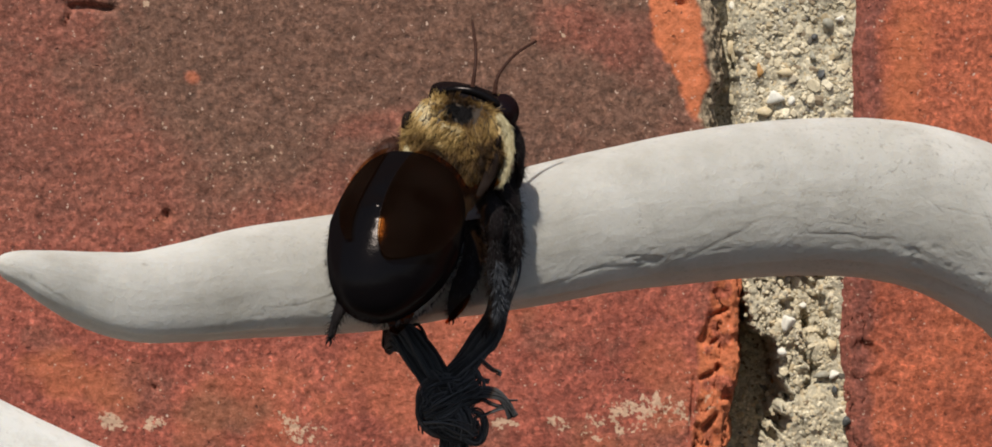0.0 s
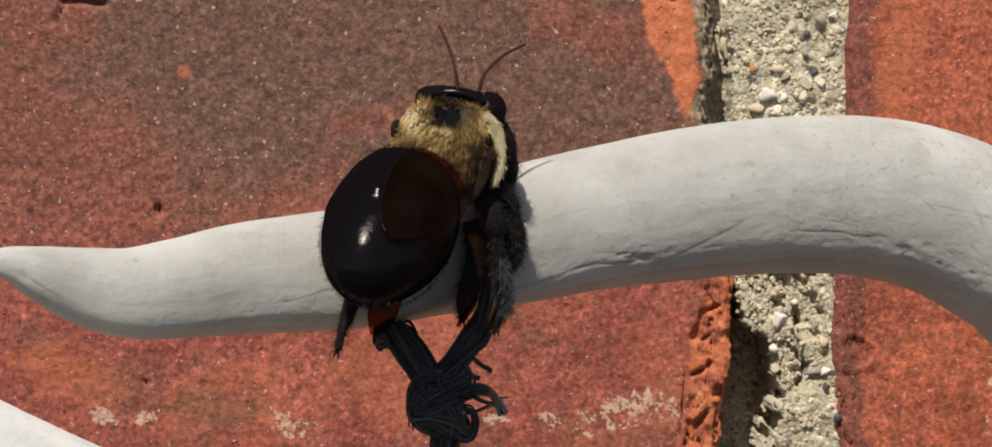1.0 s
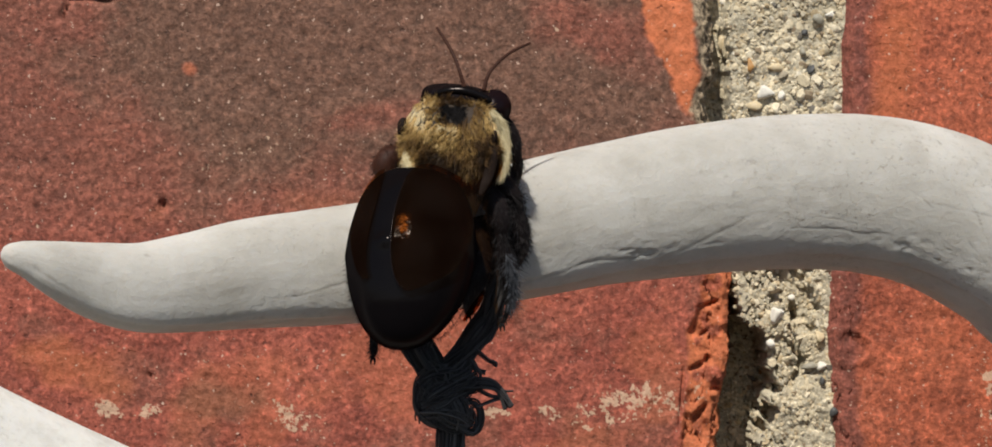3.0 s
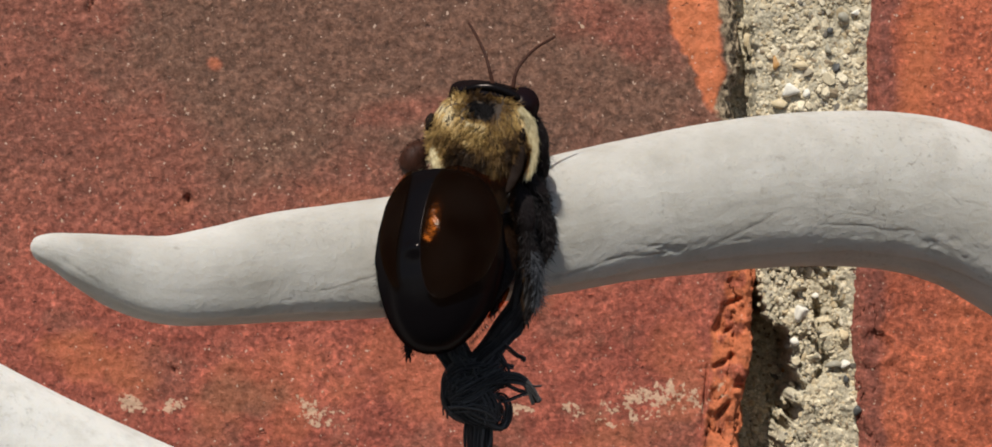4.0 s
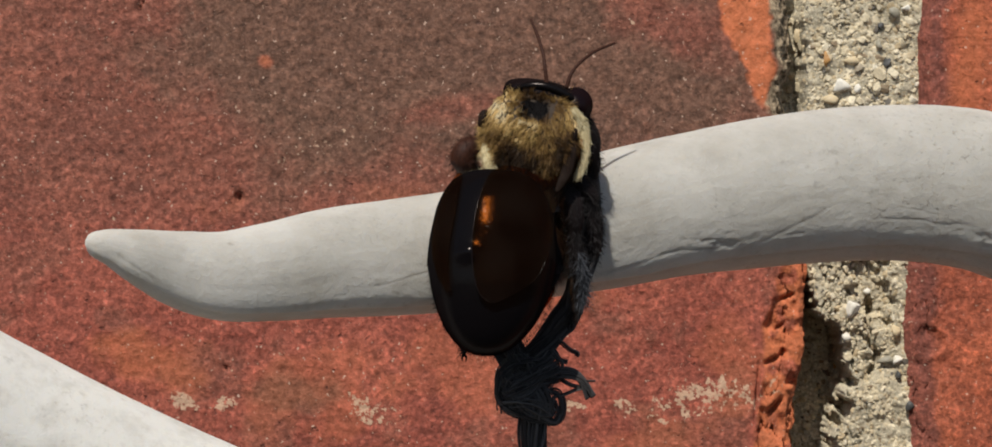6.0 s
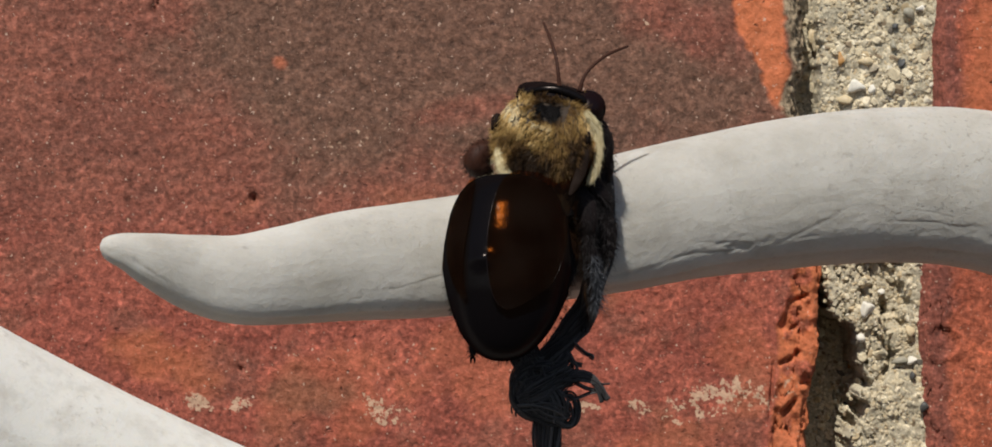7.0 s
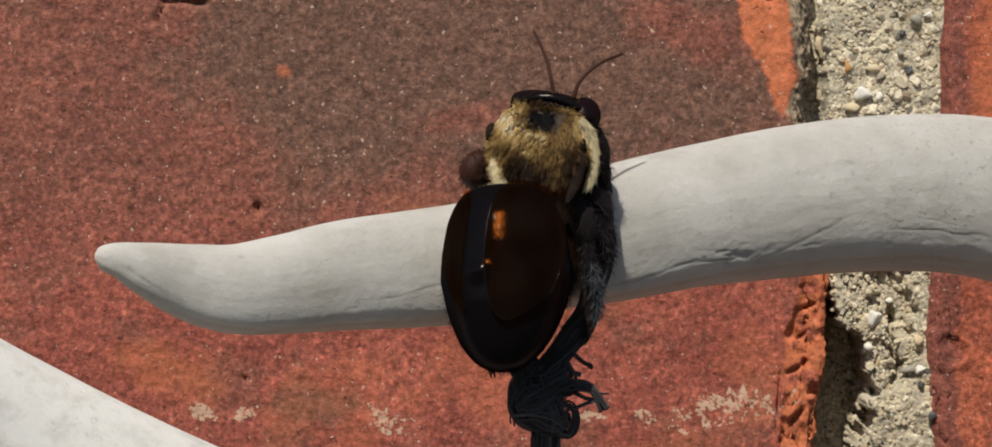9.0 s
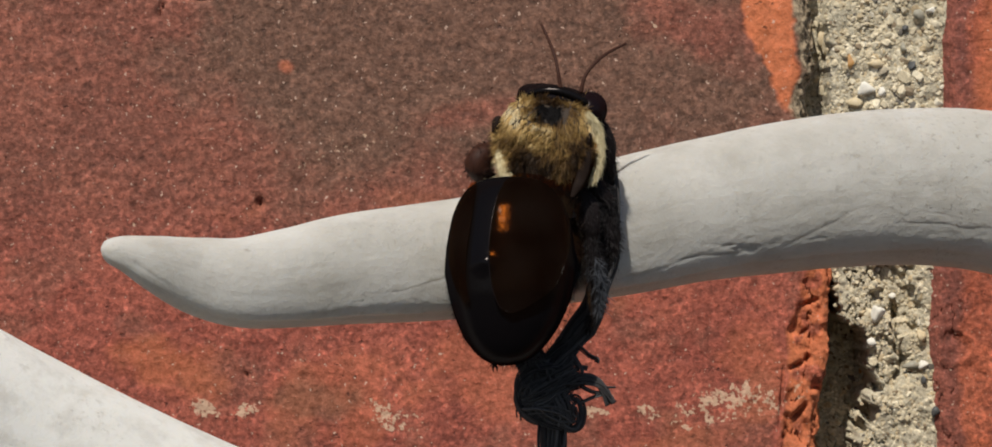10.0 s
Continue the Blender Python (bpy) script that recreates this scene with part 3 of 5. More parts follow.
part("brick", relief_brick("brick_orange", xs, zs, right_depth, BRICK_RIGHT, {"burn": right_burn, "raw": right_raw, "smear": right_smear, "grey": lambda x, z, y: 0 * x}), wall,
     "bright orange-red brick with a darker rounded edge")


# --- the mortar of the upright joint: a sandy bed with its grains
def mortar_depth(x, z):
    y = 1.0 + 0.35 * fbm(x * 0.35, z * 0.35, 2.0, 4, 43) + 0.25 * sstep(25, 30, x)
    edge = np.interp(z, [-27, -19.3, -17, -15, -12, -10.6, -9.8, -8.9, 0, 8, 12, 19.4, 30], [24.0, 24.6, 24.9, 25.1, 24.9, 24.5, 23.2, 21.7, 21.3, 21.2, 21.0, 20.9, 20.9]) + 0.4 * fbm(z * 0.5, 0 * z, 4.4, 4, 47)
    edge = edge + 0.9 * fbm(x * 0.8, z * 0.8, 2.6, 4, 47, 0.65) * sstep(-5, -9, z)
    y = y + (5.0 + 4.5 * sstep(-4, -9, z)) * (1 - sstep(-0.45, 0.3, x - edge))
    slit = np.abs(fbm(x * 0.55, z * 0.22, 8.0, 4, 57, 0.6))
    y = y + 1.1 * (1 - sstep(0.0, 0.07, slit)) * sstep(-2.5, -4.5, z) * (1 - sstep(26.0, 27.5, x)) + 0.25 * sstep(-3, -6, z) * fbm(x * 0.6, z * 0.6, 5.0, 3, 59)
    y = y + 2.4 * np.exp(-((x - 27.2 - 0.5 * fbm(z * 0.6, 0 * z, 3.0, 3, 63)) / 0.34)**2) * sstep(-15.5, -13.5, z) * (1 - sstep(-9, -7.5, z))
    gouge = blob(x, z, 27.0, -6.3, 1.5, 2.6, 15, 0.4, 0.6, 0.5)
    return np.clip(y + 1.8 * gouge, 0.3, 15.0)


xs = np.linspace(16, 33, 170)
zz = np.linspace(LOW, LOW + HEIGHT, 480)
gx, gz = np.meshgrid(xs, zz, indexing="ij")
gy = mortar_depth(gx, gz) + 0.10 * fbm(gx * 2.2, gz * 2.2, 1, 3, 53, 0.65)
v = np.stack([gx, gy, gz], -1).reshape(-1, 3)
bed = part("mortar_joint", mesh_of("mortar_joint", v, grid_faces(len(xs), len(zz))[:, ::-1], MORTAR), wall, "pale sandy mortar, crumbled and hollow along one side", kind="structure")


def stone_shape(seed, subdiv=2, rough=0.22):
    bm = bmesh.new()
    bmesh.ops.create_icosphere(bm, subdivisions=subdiv, radius=1.0)
    p = np.array([w.co[:] for w in bm.verts])
    q = [[w.index for w in t.verts] for t in bm.faces]
    bm.free()
    p = p * (1 + rough * fbm(p[:, 0] * 1.3, p[:, 1] * 1.3, p[:, 2] * 1.3, 3, seed))[:, None]
    chisel = np.random.default_rng(seed)
    for k in range(6):                                   # flats, as on crushed sand
        d = chisel.normal(size=3)
        d /= np.linalg.norm(d)
        p = p - np.clip(p @ d - chisel.uniform(0.35, 0.75), 0, None)[:, None] * d
    return p * 1.15, np.array(q)


rng = np.random.default_rng(5)
shapes = [stone_shape(200 + k, 2 if k < 6 else 1, 0.3) for k in range(12)]
verts, faces, base = [], [], 0
for k in range(11500):
    x, z = rng.uniform(19.0, 31.0), rng.uniform(LOW, LOW + HEIGHT)
    y = float(mortar_depth(np.array(x), np.array(z)))
    r = float(np.clip(rng.lognormal(-1.50, 0.50), 0.09, 0.75))
    r *= 0.68 if z < -2 else 0.74
    big = r > 0.36
    p, q = shapes[rng.integers(0, 6) if big else rng.integers(6, 12)]
    turn = np.linalg.qr(rng.normal(size=(3, 3)))[0]
    p = ((p * r * rng.uniform(0.65, 1.2, 3)) @ turn.T) * (1, 0.6, 1) + (x, y + r * (rng.uniform(0.0, 0.5) if z < -2 else rng.uniform(-0.25, 0.3)), z)
    verts.append(p)
    faces.append(q + base)
    base += len(p)
part("sand_grains", mesh_of("sand_grains", np.vstack(verts), np.vstack(faces), SAND, False), bed, "loose cream, tan and grey sand grains", kind="stuff")

P_WHITE, P_TAN = pebble_material("white_pebble", (0.78, 0.74, 0.64)), pebble_material("tan_pebble", (0.50, 0.27, 0.09))
P_GREY, P_DARK, P_CREAM = pebble_material("grey_pebble", (0.36, 0.33, 0.25)), pebble_material("dark_pebble", (0.085, 0.085, 0.08)), pebble_material("cream_pebble", (0.66, 0.54, 0.34))
for k, (x, z, rx, rz, m) in enumerate(((24.2, 10.9, 0.85, 0.62, P_WHITE), (22.8, 13.3, 0.42, 0.55, P_TAN), (25.0, 13.1, 0.62, 0.5, P_CREAM), (28.6, 17.4, 0.66, 0.6, P_GREY), (28.2, 13.0, 0.42, 0.4, P_DARK),
                                       (25.7, 10.7, 0.4, 0.36, P_WHITE), (27.5, 14.6, 0.35, 0.42, P_GREY), (27.6, 16.3, 0.3, 0.3, P_DARK), (23.3, 9.6, 0.6, 0.5, P_CREAM), (20.6, 15.4, 0.6, 0.9, P_CREAM),
                                       (25.3, -8.6, 0.7, 0.75, P_WHITE), (26.8, -7.1, 0.3, 0.3, P_WHITE), (29.3, -10.6, 0.6, 0.6, P_CREAM), (29.4, -13.1, 0.5, 0.42, P_WHITE), (29.4, -14.5, 0.24, 0.36, P_DARK),
                                       (30.4, -17.2, 0.35, 0.45, P_DARK), (24.8, -11.2, 0.45, 0.42, P_WHITE), (28.3, -13.2, 0.7, 0.5, P_GREY), (22.9, -18.9, 0.35, 0.3, P_CREAM), (24.9, -14.0, 0.3, 0.5, P_TAN), (20.9, 19.2, 0.4, 0.45, P_WHITE), (29.9, 17.9, 0.5, 0.3, P_WHITE))):
    p, q = stone_shape(300 + k, 2, 0.22)
    y = float(mortar_depth(np.array(x), np.array(z)))
    part("pebble", mesh_of("pebble", p * (rx, 0.6 * min(rx, rz) + 0.15, rz), q, m), bed, at=(x, y - 0.25, z))


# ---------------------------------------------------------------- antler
def tine_mesh(name, rows, n, ring, grooves, seed, brighten=0.0):
    """A worn tine along rows of (x, y, z, radius), with grooves given as (s0, s1, a0, a1, width, depth)."""
    c, s = spline(rows, n)
    t, u, w = frames_along(c[:, :3])
    k = np.linspace(0, 2 * math.pi, ring, endpoint=False)
    ang = k + 0.62 * np.sin(k - radians(280) + math.pi)                 # closer set about 280 degrees
    S, A = np.meshgrid(s, ang, indexing="ij")
    cu, sw = np.cos(A), np.sin(A)
    R = c[:, 3:4] * np.ones_like(A)
    px, py = cu * 3, sw * 3
    dent = 0.016 * fbm(S * 0.05, px * 0.5, py * 0.5, 4, seed) + 0.0035 * fbm(S * 0.35, px * 2, py * 2, 3, seed + 5) + 0.0026 * sstep(46, 66, S) * fbm(S * 1.1, px * 5, py * 5, 3, seed + 15)
    long_ = 0.0006 * fbm(S * 0.12, px * 6, py * 6, 3, seed + 9)
    R = R * (1 + dent + long_ + 0.036 * np.exp(-((A - radians(314)) / 0.3)**2) + 0.038 * np.exp(-((A - radians(322)) / 0.46)**2) * (1 - sstep(36, 56, S)))
    groove_dark = np.zeros_like(R)
    for s0, s1, a0, a1, width, depth in grooves:
        k = np.clip((S - s0) / (s1 - s0), 0, 1)
        mid = radians(a0) + k * radians(a1 - a0) + 0.025 * fbm(S * 0.5, 0 * S, 0.3, 4, int(s0 * 3) + seed)
        along = sstep(0, 0.15, k) * (1 - sstep(0.85, 1, k)) * (S >= s0) * (S <= s1)
        off = (np.mod(A - mid + math.pi, 2 * math.pi) - math.pi) * R
        wd = width * (0.55 + 0.45 * np.abs(fbm(S * 0.8, 0 * S, 2.0, 3, seed + 3)))
        g = np.exp(-(off / wd)**2) * along
        R = R - depth * g
        groove_dark = np.maximum(groove_dark, np.clip(g * min(0.7, depth * 9), 0, 1) * (0.35 + 0.65 * sstep(-0.3, 0.4, fbm(S * 1.3, A * 2, 1.0, 3, seed + 77))))
    band = np.exp(-((A - radians(307) - 0.05 * fbm(S * 0.1, 0 * S, 1.0, 3, seed + 41)) / 0.15)**2) * sstep(30, 44, S) + 0.5 * np.exp(-((A - radians(312)) / 0.2)**2) * (1 - sstep(20, 30, S))
    pits = sstep(0.12, 0.55, fbm(S * 0.9, A * 13, 0.6, 4, seed + 43, 0.6)) * sstep(-0.35, 0.3, fbm(S * 0.16, A * 2, 4.0, 3, seed + 47))
    R = R - 0.11 * band * pits
    groove_dark = np.maximum(groove_dark, 0.25 * band * pits)
    worn = np.clip(0.15 + 0.75 * sstep(52, 70, S) * sstep(0.0, 0.5, 0.25 + fbm(S * 0.12, px * 0.6, py * 0.6, 4, seed + 61)) + 0.4 * sstep(0.25, 0.7, fbm(S * 0.1, px * 0.5, py * 0.5, 4, seed + 67)), 0, 1)
    v = c[:, None, :3] + (u[:, None] * cu[:, :, None] + w[:, None] * sw[:, :, None]) * R[:, :, None]
    v = np.vstack([v.reshape(-1, 3), c[:1, :3] - t[:1] * c[0, 3] * 0.35, c[-1:, :3]])
    f = grid_faces(n, ring, True).tolist()
    a, b = n * ring, n * ring + 1
    f += [[a, (k + 1) % ring, k] for k in range(ring)] + [[b, (n - 1) * ring + k, (n - 1) * ring + (k + 1) % ring] for k in range(ring)]
    me = mesh_of(name, v, f, ANTLER, True, {"groove_dark": np.r_[groove_dark.reshape(-1), 0, 0], "worn": np.r_[worn.reshape(-1), 0, 0], "brighten": np.full(n * ring + 2, brighten)})
    bm = bmesh.new()
    bm.from_mesh(me)
    bmesh.ops.recalc_face_normals(bm, faces=bm.faces)
    bm.to_mesh(me)
    bm.free()
    return me


UPPER = [(-36.04, -48.74, -2.53, 0.33), (-35.76, -48.58, -2.53, 0.76), (-35.19, -48.24, -2.63, 1.07), (-34.15, -47.74, -2.87, 1.42), (-32.36, -46.90, -3.51, 2.06), (-29.60, -45.23, -4.44, 2.84), (-26.55, -44.05, -4.94, 3.27), (-23.01, -42.37, -4.62, 3.67), (-18.50, -40.54, -3.96, 4.09), (-13.97, -38.53, -3.59, 4.39), (-9.23, -36.85, -3.04, 4.58), (-4.57, -35.18, -2.07, 4.83), (1.65, -33.16, -0.83, 5.27), (7.51, -31.49, 0.43, 5.45), (13.97, -29.81, 1.48, 5.80), (19.96, -28.48, 2.17, 6.03), (25.94, -27.47, 2.35, 6.16), (31.05, -26.80, 1.91, 6.31), (35.38, -26.13, 0.73, 6.46), (39.32, -25.46, -1.13, 6.61), (43.26, -24.79, -3.64, 6.86), (48.91, -23.45, -9.15, 7.65), (56.50, -13.65, -22.00, 9.40), (61.00, -13.12, -44.00, 11.40), (62.00, -12.92, -62.00, 12.20), (63.00, -12.92, -95.00, 12.20)]
LOWER = [(-72.27, -51.92, 3.23, 0.38), (-71.34, -51.59, 2.65, 1.43), (-65.65, -50.25, -1.38, 3.64), (-56.14, -47.90, -7.56, 5.38), (-44.87, -45.23, -15.02, 6.26), (-37.74, -44.39, -18.99, 6.46), (-30.81, -43.55, -22.49, 6.61), (-23.76, -42.71, -25.60, 6.76), (-11.88, -41.04, -30.19, 7.06), (9.48, -35.18, -39.60, 8.06), (35.05, -26.80, -51.67, 9.40), (62.00, -12.92, -64.00, 11.00)]
# along the tine from its tip, and round it: 270 faces out from the wall, 360 is the underside
GROOVES = [(43.5, 51.5, 305, 308, 0.16, 0.05), (52.2, 58.8, 310, 283, 0.09, 0.06), (53, 58, 304, 290, 0.30, 0.02), (61.5, 71, 297, 300, 0.12, 0.045), (20.5, 27.0, 298, 283, 0.08, 0.04), (1.8, 5.6, 292, 312, 0.20, 0.035),
           (73, 81, 272, 262, 0.08, 0.04), (75, 79.5, 252, 288, 0.08, 0.05), (71, 74, 262, 275, 0.08, 0.04), (38, 46, 314, 303, 0.14, 0.04), (42, 46, 262, 258, 0.10, 0.02), (46, 50, 296, 302, 0.12, 0.03), (64, 68, 288, 292, 0.10, 0.03), (77, 80, 285, 298, 0.08, 0.035)]
antler = tagged(new("antler"), label="weathered bone-white antler with smooth tines fixed before the wall", category="antler")
part("tine", tine_mesh("tine_upper", UPPER, 820, 200, GROOVES, 7), antler, "curved bone-white tine with faint cracks")
# lower tine: brightness the sun leaves out is put into its colour
part("tine", tine_mesh("tine_lower", LOWER, 260, 96, [], 19, 0.75), antler, "thicker bone-white tine with its colour brightened")


# ---------------------------------------------------------------- black cord tied round the tine
def bundle(path, count, spread, radius, rng, n=36, wave=0.25, ring=6):
    """Parallel fibres that wander about one path of (x, y, z)."""
    c, s = spline(np.c_[np.asarray(path, float), np.zeros(len(path))], n)
    t, u, w = frames_along(c[:, :3])
    out = []
    for k in range(count):
        a = rng.uniform(0, 2 * math.pi) + s * 0.12 * rng.uniform(0.5, 1.5)
        r = spread * math.sqrt(rng.uniform(0.02, 1))
        wob = wave * spread * np.stack([vnoise(s * 0.35, k * 3.1, 0.2, 5), vnoise(s * 0.35, k * 3.1, 7.2, 6)], -1)
        p = c[:, :3] + u * (r * np.cos(a) + wob[:, 0])[:, None] + w * (0.6 * r * np.sin(a) + wob[:, 1])[:, None]
        out.append(tube(np.c_[p, np.full(n, radius * rng.uniform(0.7, 1.2))], n, ring))
    return joined(out)


rng = np.random.default_rng(11)
cord = tagged(new("cord"), label="frayed black cord knotted round the antler tine", category="cord")
cord.location = (-0.12 * MM, -14.1 * MM, 0.57 * MM)
v, f = bundle([(-4.4, -25.3, -13.0), (-5.5, -25.4, -11.1), (-6.5, -25.3, -9.6), (-7.3, -24.6, -8.5), (-7.9, -22.6, -8.9), (-7.8, -18.6, -7.6), (-6.6, -16.0, -4.2), (-4.2, -16.2, 0.6), (-2.0, -18.4, 3.7), (-0.6, -21.8, 4.3), (0.2, -25.1, 2.0),
               (0.3, -26.0, -1.5), (0.1, -25.8, -4.2), (-0.6, -25.3, -7.4), (-1.6, -25.3, -9.1), (-2.7, -25.3, -10.6), (-3.9, -25.3, -11.9), (-4.4, -25.3, -12.7)], 84, 1.1, 0.14, rng, 110, 0.4, 5)
part("loop", mesh_of("loop", v, f, CORD), cord, "flat band of black fibres", kind="stuff")
# the knot: turns laid over one another, then a drawn loop at its side
TURNS = [
    ([(-2.6, -25.9, -12.2), (-4.0, -26.2, -12.0), (-5.2, -26.1, -12.5), (-5.75, -26.0, -13.9), (-5.2, -26.0, -15.0), (-3.8, -26.1, -15.6), (-2.2, -26.0, -15.8)], 64, 0.5),
    ([(-2.3, -26.1, -12.5), (-3.7, -26.6, -12.8), (-4.9, -26.7, -13.3), (-5.1, -26.6, -14.1), (-4.4, -26.6, -14.9), (-3.0, -26.4, -15.5), (-2.0, -26.0, -15.2)], 64, 0.68),
    ([(-1.9, -26.5, -12.3), (-3.1, -27.0, -13.1), (-4.2, -27.1, -13.9), (-5.5, -26.6, -14.5)], 58, 0.68),
    ([(-4.5, -25.8, -12.5), (-3.5, -26.8, -13.7), (-2.9, -26.9, -14.7), (-3.0, -26.3, -15.8)], 54, 0.66),
    ([(-5.2, -25.6, -11.8), (-4.2, -26.2, -12.3), (-3.0, -26.3, -12.2), (-2.2, -25.8, -11.4)], 50, 0.68),
    ([(-4.6, -25.5, -12.4), (-4.2, -25.8, -13.8), (-3.9, -25.6, -15.2)], 90, 1.35),
    ([(-5.6, -26.4, -13.4), (-4.6, -27.0, -13.9), (-3.4, -27.0, -13.9), (-2.4, -26.4, -13.4)], 22, 0.65),
    ([(-5.4, -26.3, -14.6), (-4.3, -26.9, -14.6), (-3.2, -26.9, -14.9), (-2.3, -26.2, -15.5)], 50, 0.66),
    ([(-2.7, -26.1, -14.1), (-1.7, -26.3, -14.1), (-1.3, -26.3, -15.1), (-1.6, -26.1, -16.2), (-2.4, -25.8, -16.4)], 9, 0.22),
    ([(-2.8, -26.2, -14.6), (-2.1, -26.6, -14.7), (-1.8, -26.5, -15.3), (-2.0, -26.2, -16.0), (-2.9, -25.9, -16.2)], 6, 0.16),
]
pieces = [bundle(path, count, spread, 0.075, rng, 44, 1.0, 5) for path, count, spread in TURNS]
v, f = joined(pieces)
part("knot", mesh_of("knot", v, f, CORD), cord, "tight tangled knot", kind="stuff")
v, f = bundle([(-4.0, -25.6, -14.1), (-3.5, -25.6, -15.5), (-3.35, -25.5, -16.5), (-3.3, -25.3, -18.0), (-2.9, -24.8, -24), (-3.4, -24.6, -34), (-3.0, -24.6, -46)], 50, 1.0, 0.13, rng, 70, 0.4, 5)
part("tail", mesh_of("tail", v, f, CORD), cord, kind="stuff")
# loosened strands: path, fibres, spread, radius
FRAYS = [
    ([(-3.4, -26.2, -13.0), (-1.9, -26.5, -12.5), (-0.6, -26.6, -12.6), (0.25, -26.5, -13.4), (0.7, -26.3, -14.5)], 14, 0.24, 0.085),
    ([(-3.3, -26.2, -13.3), (-1.6, -26.8, -12.9), (-0.3, -26.9, -13.0), (0.45, -26.7, -13.6), (1.0, -26.5, -14.4)], 8, 0.14, 0.075),
    ([(0.05, -26.5, -13.0), (0.5, -26.6, -13.2), (1.1, -26.5, -13.2)], 3, 0.06, 0.06),
    ([(0.45, -26.4, -13.7), (-0.4, -26.6, -13.9), (-1.3, -26.5, -14.3), (-2.0, -26.2, -14.5)], 6, 0.1, 0.07),
    ([(-1.9, -26.3, -12.8), (-1.2, -26.6, -13.3), (-0.5, -26.6, -13.6), (0.25, -26.4, -13.7)], 5, 0.1, 0.07),
    ([(-2.2, -25.9, -9.8), (-1.55, -26.2, -10.3), (-0.8, -26.3, -10.9), (-0.25, -26.3, -11.15), (-0.3, -26.2, -11.4)], 8, 0.1, 0.075),
    ([(-2.7, -25.8, -10.2), (-2.0, -26.2, -11.0), (-1.55, -26.3, -11.7), (-1.0, -26.2, -11.9)], 6, 0.14, 0.07),
    ([(-2.6, -25.8, -10.6), (-1.7, -26.5, -11.4), (-1.4, -26.6, -12.2), (-2.2, -26.3, -12.6)], 5, 0.14, 0.07),
    ([(-0.8, -25.4, -7.2), (-0.3, -26.0, -8.3), (-0.6, -26.0, -9.3), (-1.3, -25.7, -9.8)], 5, 0.16, 0.06),
    ([(-4.2, -26.3, -15.0), (-3.0, -26.7, -15.9), (-1.9, -26.5, -16.4), (-1.4, -26.2, -15.7)], 5, 0.12, 0.07),
    ([(-5.4, -26.2, -12.3), (-6.15, -26.3, -13.4), (-5.95, -26.2, -14.6), (-5.0, -26.1, -15.5)], 5, 0.14, 0.07),
]
for path, count, spread, radius in FRAYS:
    v, f = bundle(path, count, spread, radius, rng, 36, 1.0, 5)
    part("frayed_strand", mesh_of("frayed_strand", v, f, CORD), cord, kind="stuff")

# ---------------------------------------------------------------- carpenter bee (local millimetres: x to the bee's side, y into the wall, z to its head)
BEE_AT = (-3.97, -42.6, 5.85)
WAIST = (-2.0, 0.0, -3.2)
bee = tagged(new("carpenter_bee"), label="large carpenter bee with golden furry thorax and shiny black abdomen", category="bee")
bee.location = Vector(BEE_AT) * MM

rng = np.random.default_rng(21)
THORAX_C, THORAX_A = (0.1, 0.3, -0.4), (3.7, 3.3, 3.4)
v, f = ellipsoid((0, 0, 0), (1, 1, 1), 48, 64)
v = v / (np.abs(v)**2.6).sum(1)[:, None]**(1 / 2.6) * THORAX_A + THORAX_C
v = v + 0.06 * np.stack([fbm(v[:, 0], v[:, 1], v[:, 2], 3, 3)] * 3, -1)
thorax = part("thorax", mesh_of("thorax", v, f, SKIN), bee, "furry golden thorax with a bald black spot")


def spot_of(p):
    q = np.hypot((p[:, 0] - 0.12) / 1.08, (p[:, 2] - 1.7) / 0.74) + 0.45 * fbm(p[:, 0] * 1.7, p[:, 2] * 1.3, 0.4, 3, 5)
    return (p[:, 1] < 0) & (q < 1)


roots, nrm, d = on_ellipsoid(46000, THORAX_C, np.asarray(THORAX_A) * 0.99, rng, 2.6)
keep = (d[:, 1] < 0.45)
roots, nrm = roots[keep], nrm[keep]
tufts = roots[rng.integers(0, len(roots), 620)]
near = np.concatenate([((q[:, None] - tufts[None])**2).sum(-1).argmin(1) for q in np.array_split(roots, 40)])
pull = tufts[near] - roots
swirl = np.stack([0.5 * vnoise(roots[:, 0] * 0.9, roots[:, 2] * 0.9, 1.0, 8), np.zeros(len(roots)), -0.55 + 0.6 * vnoise(roots[:, 0] * 0.8, roots[:, 2] * 0.8, 5.0, 9)], -1)
ways = nrm * 0.42 + swirl + pull * 0.9
ways /= np.linalg.norm(ways, axis=1)[:, None]
lengths = rng.uniform(0.26, 0.58, len(roots)) * (1 + 0.2 * rng.normal(size=620)[near])
reach = roots + ways * 0.35
black = spot_of(roots) | spot_of(reach)
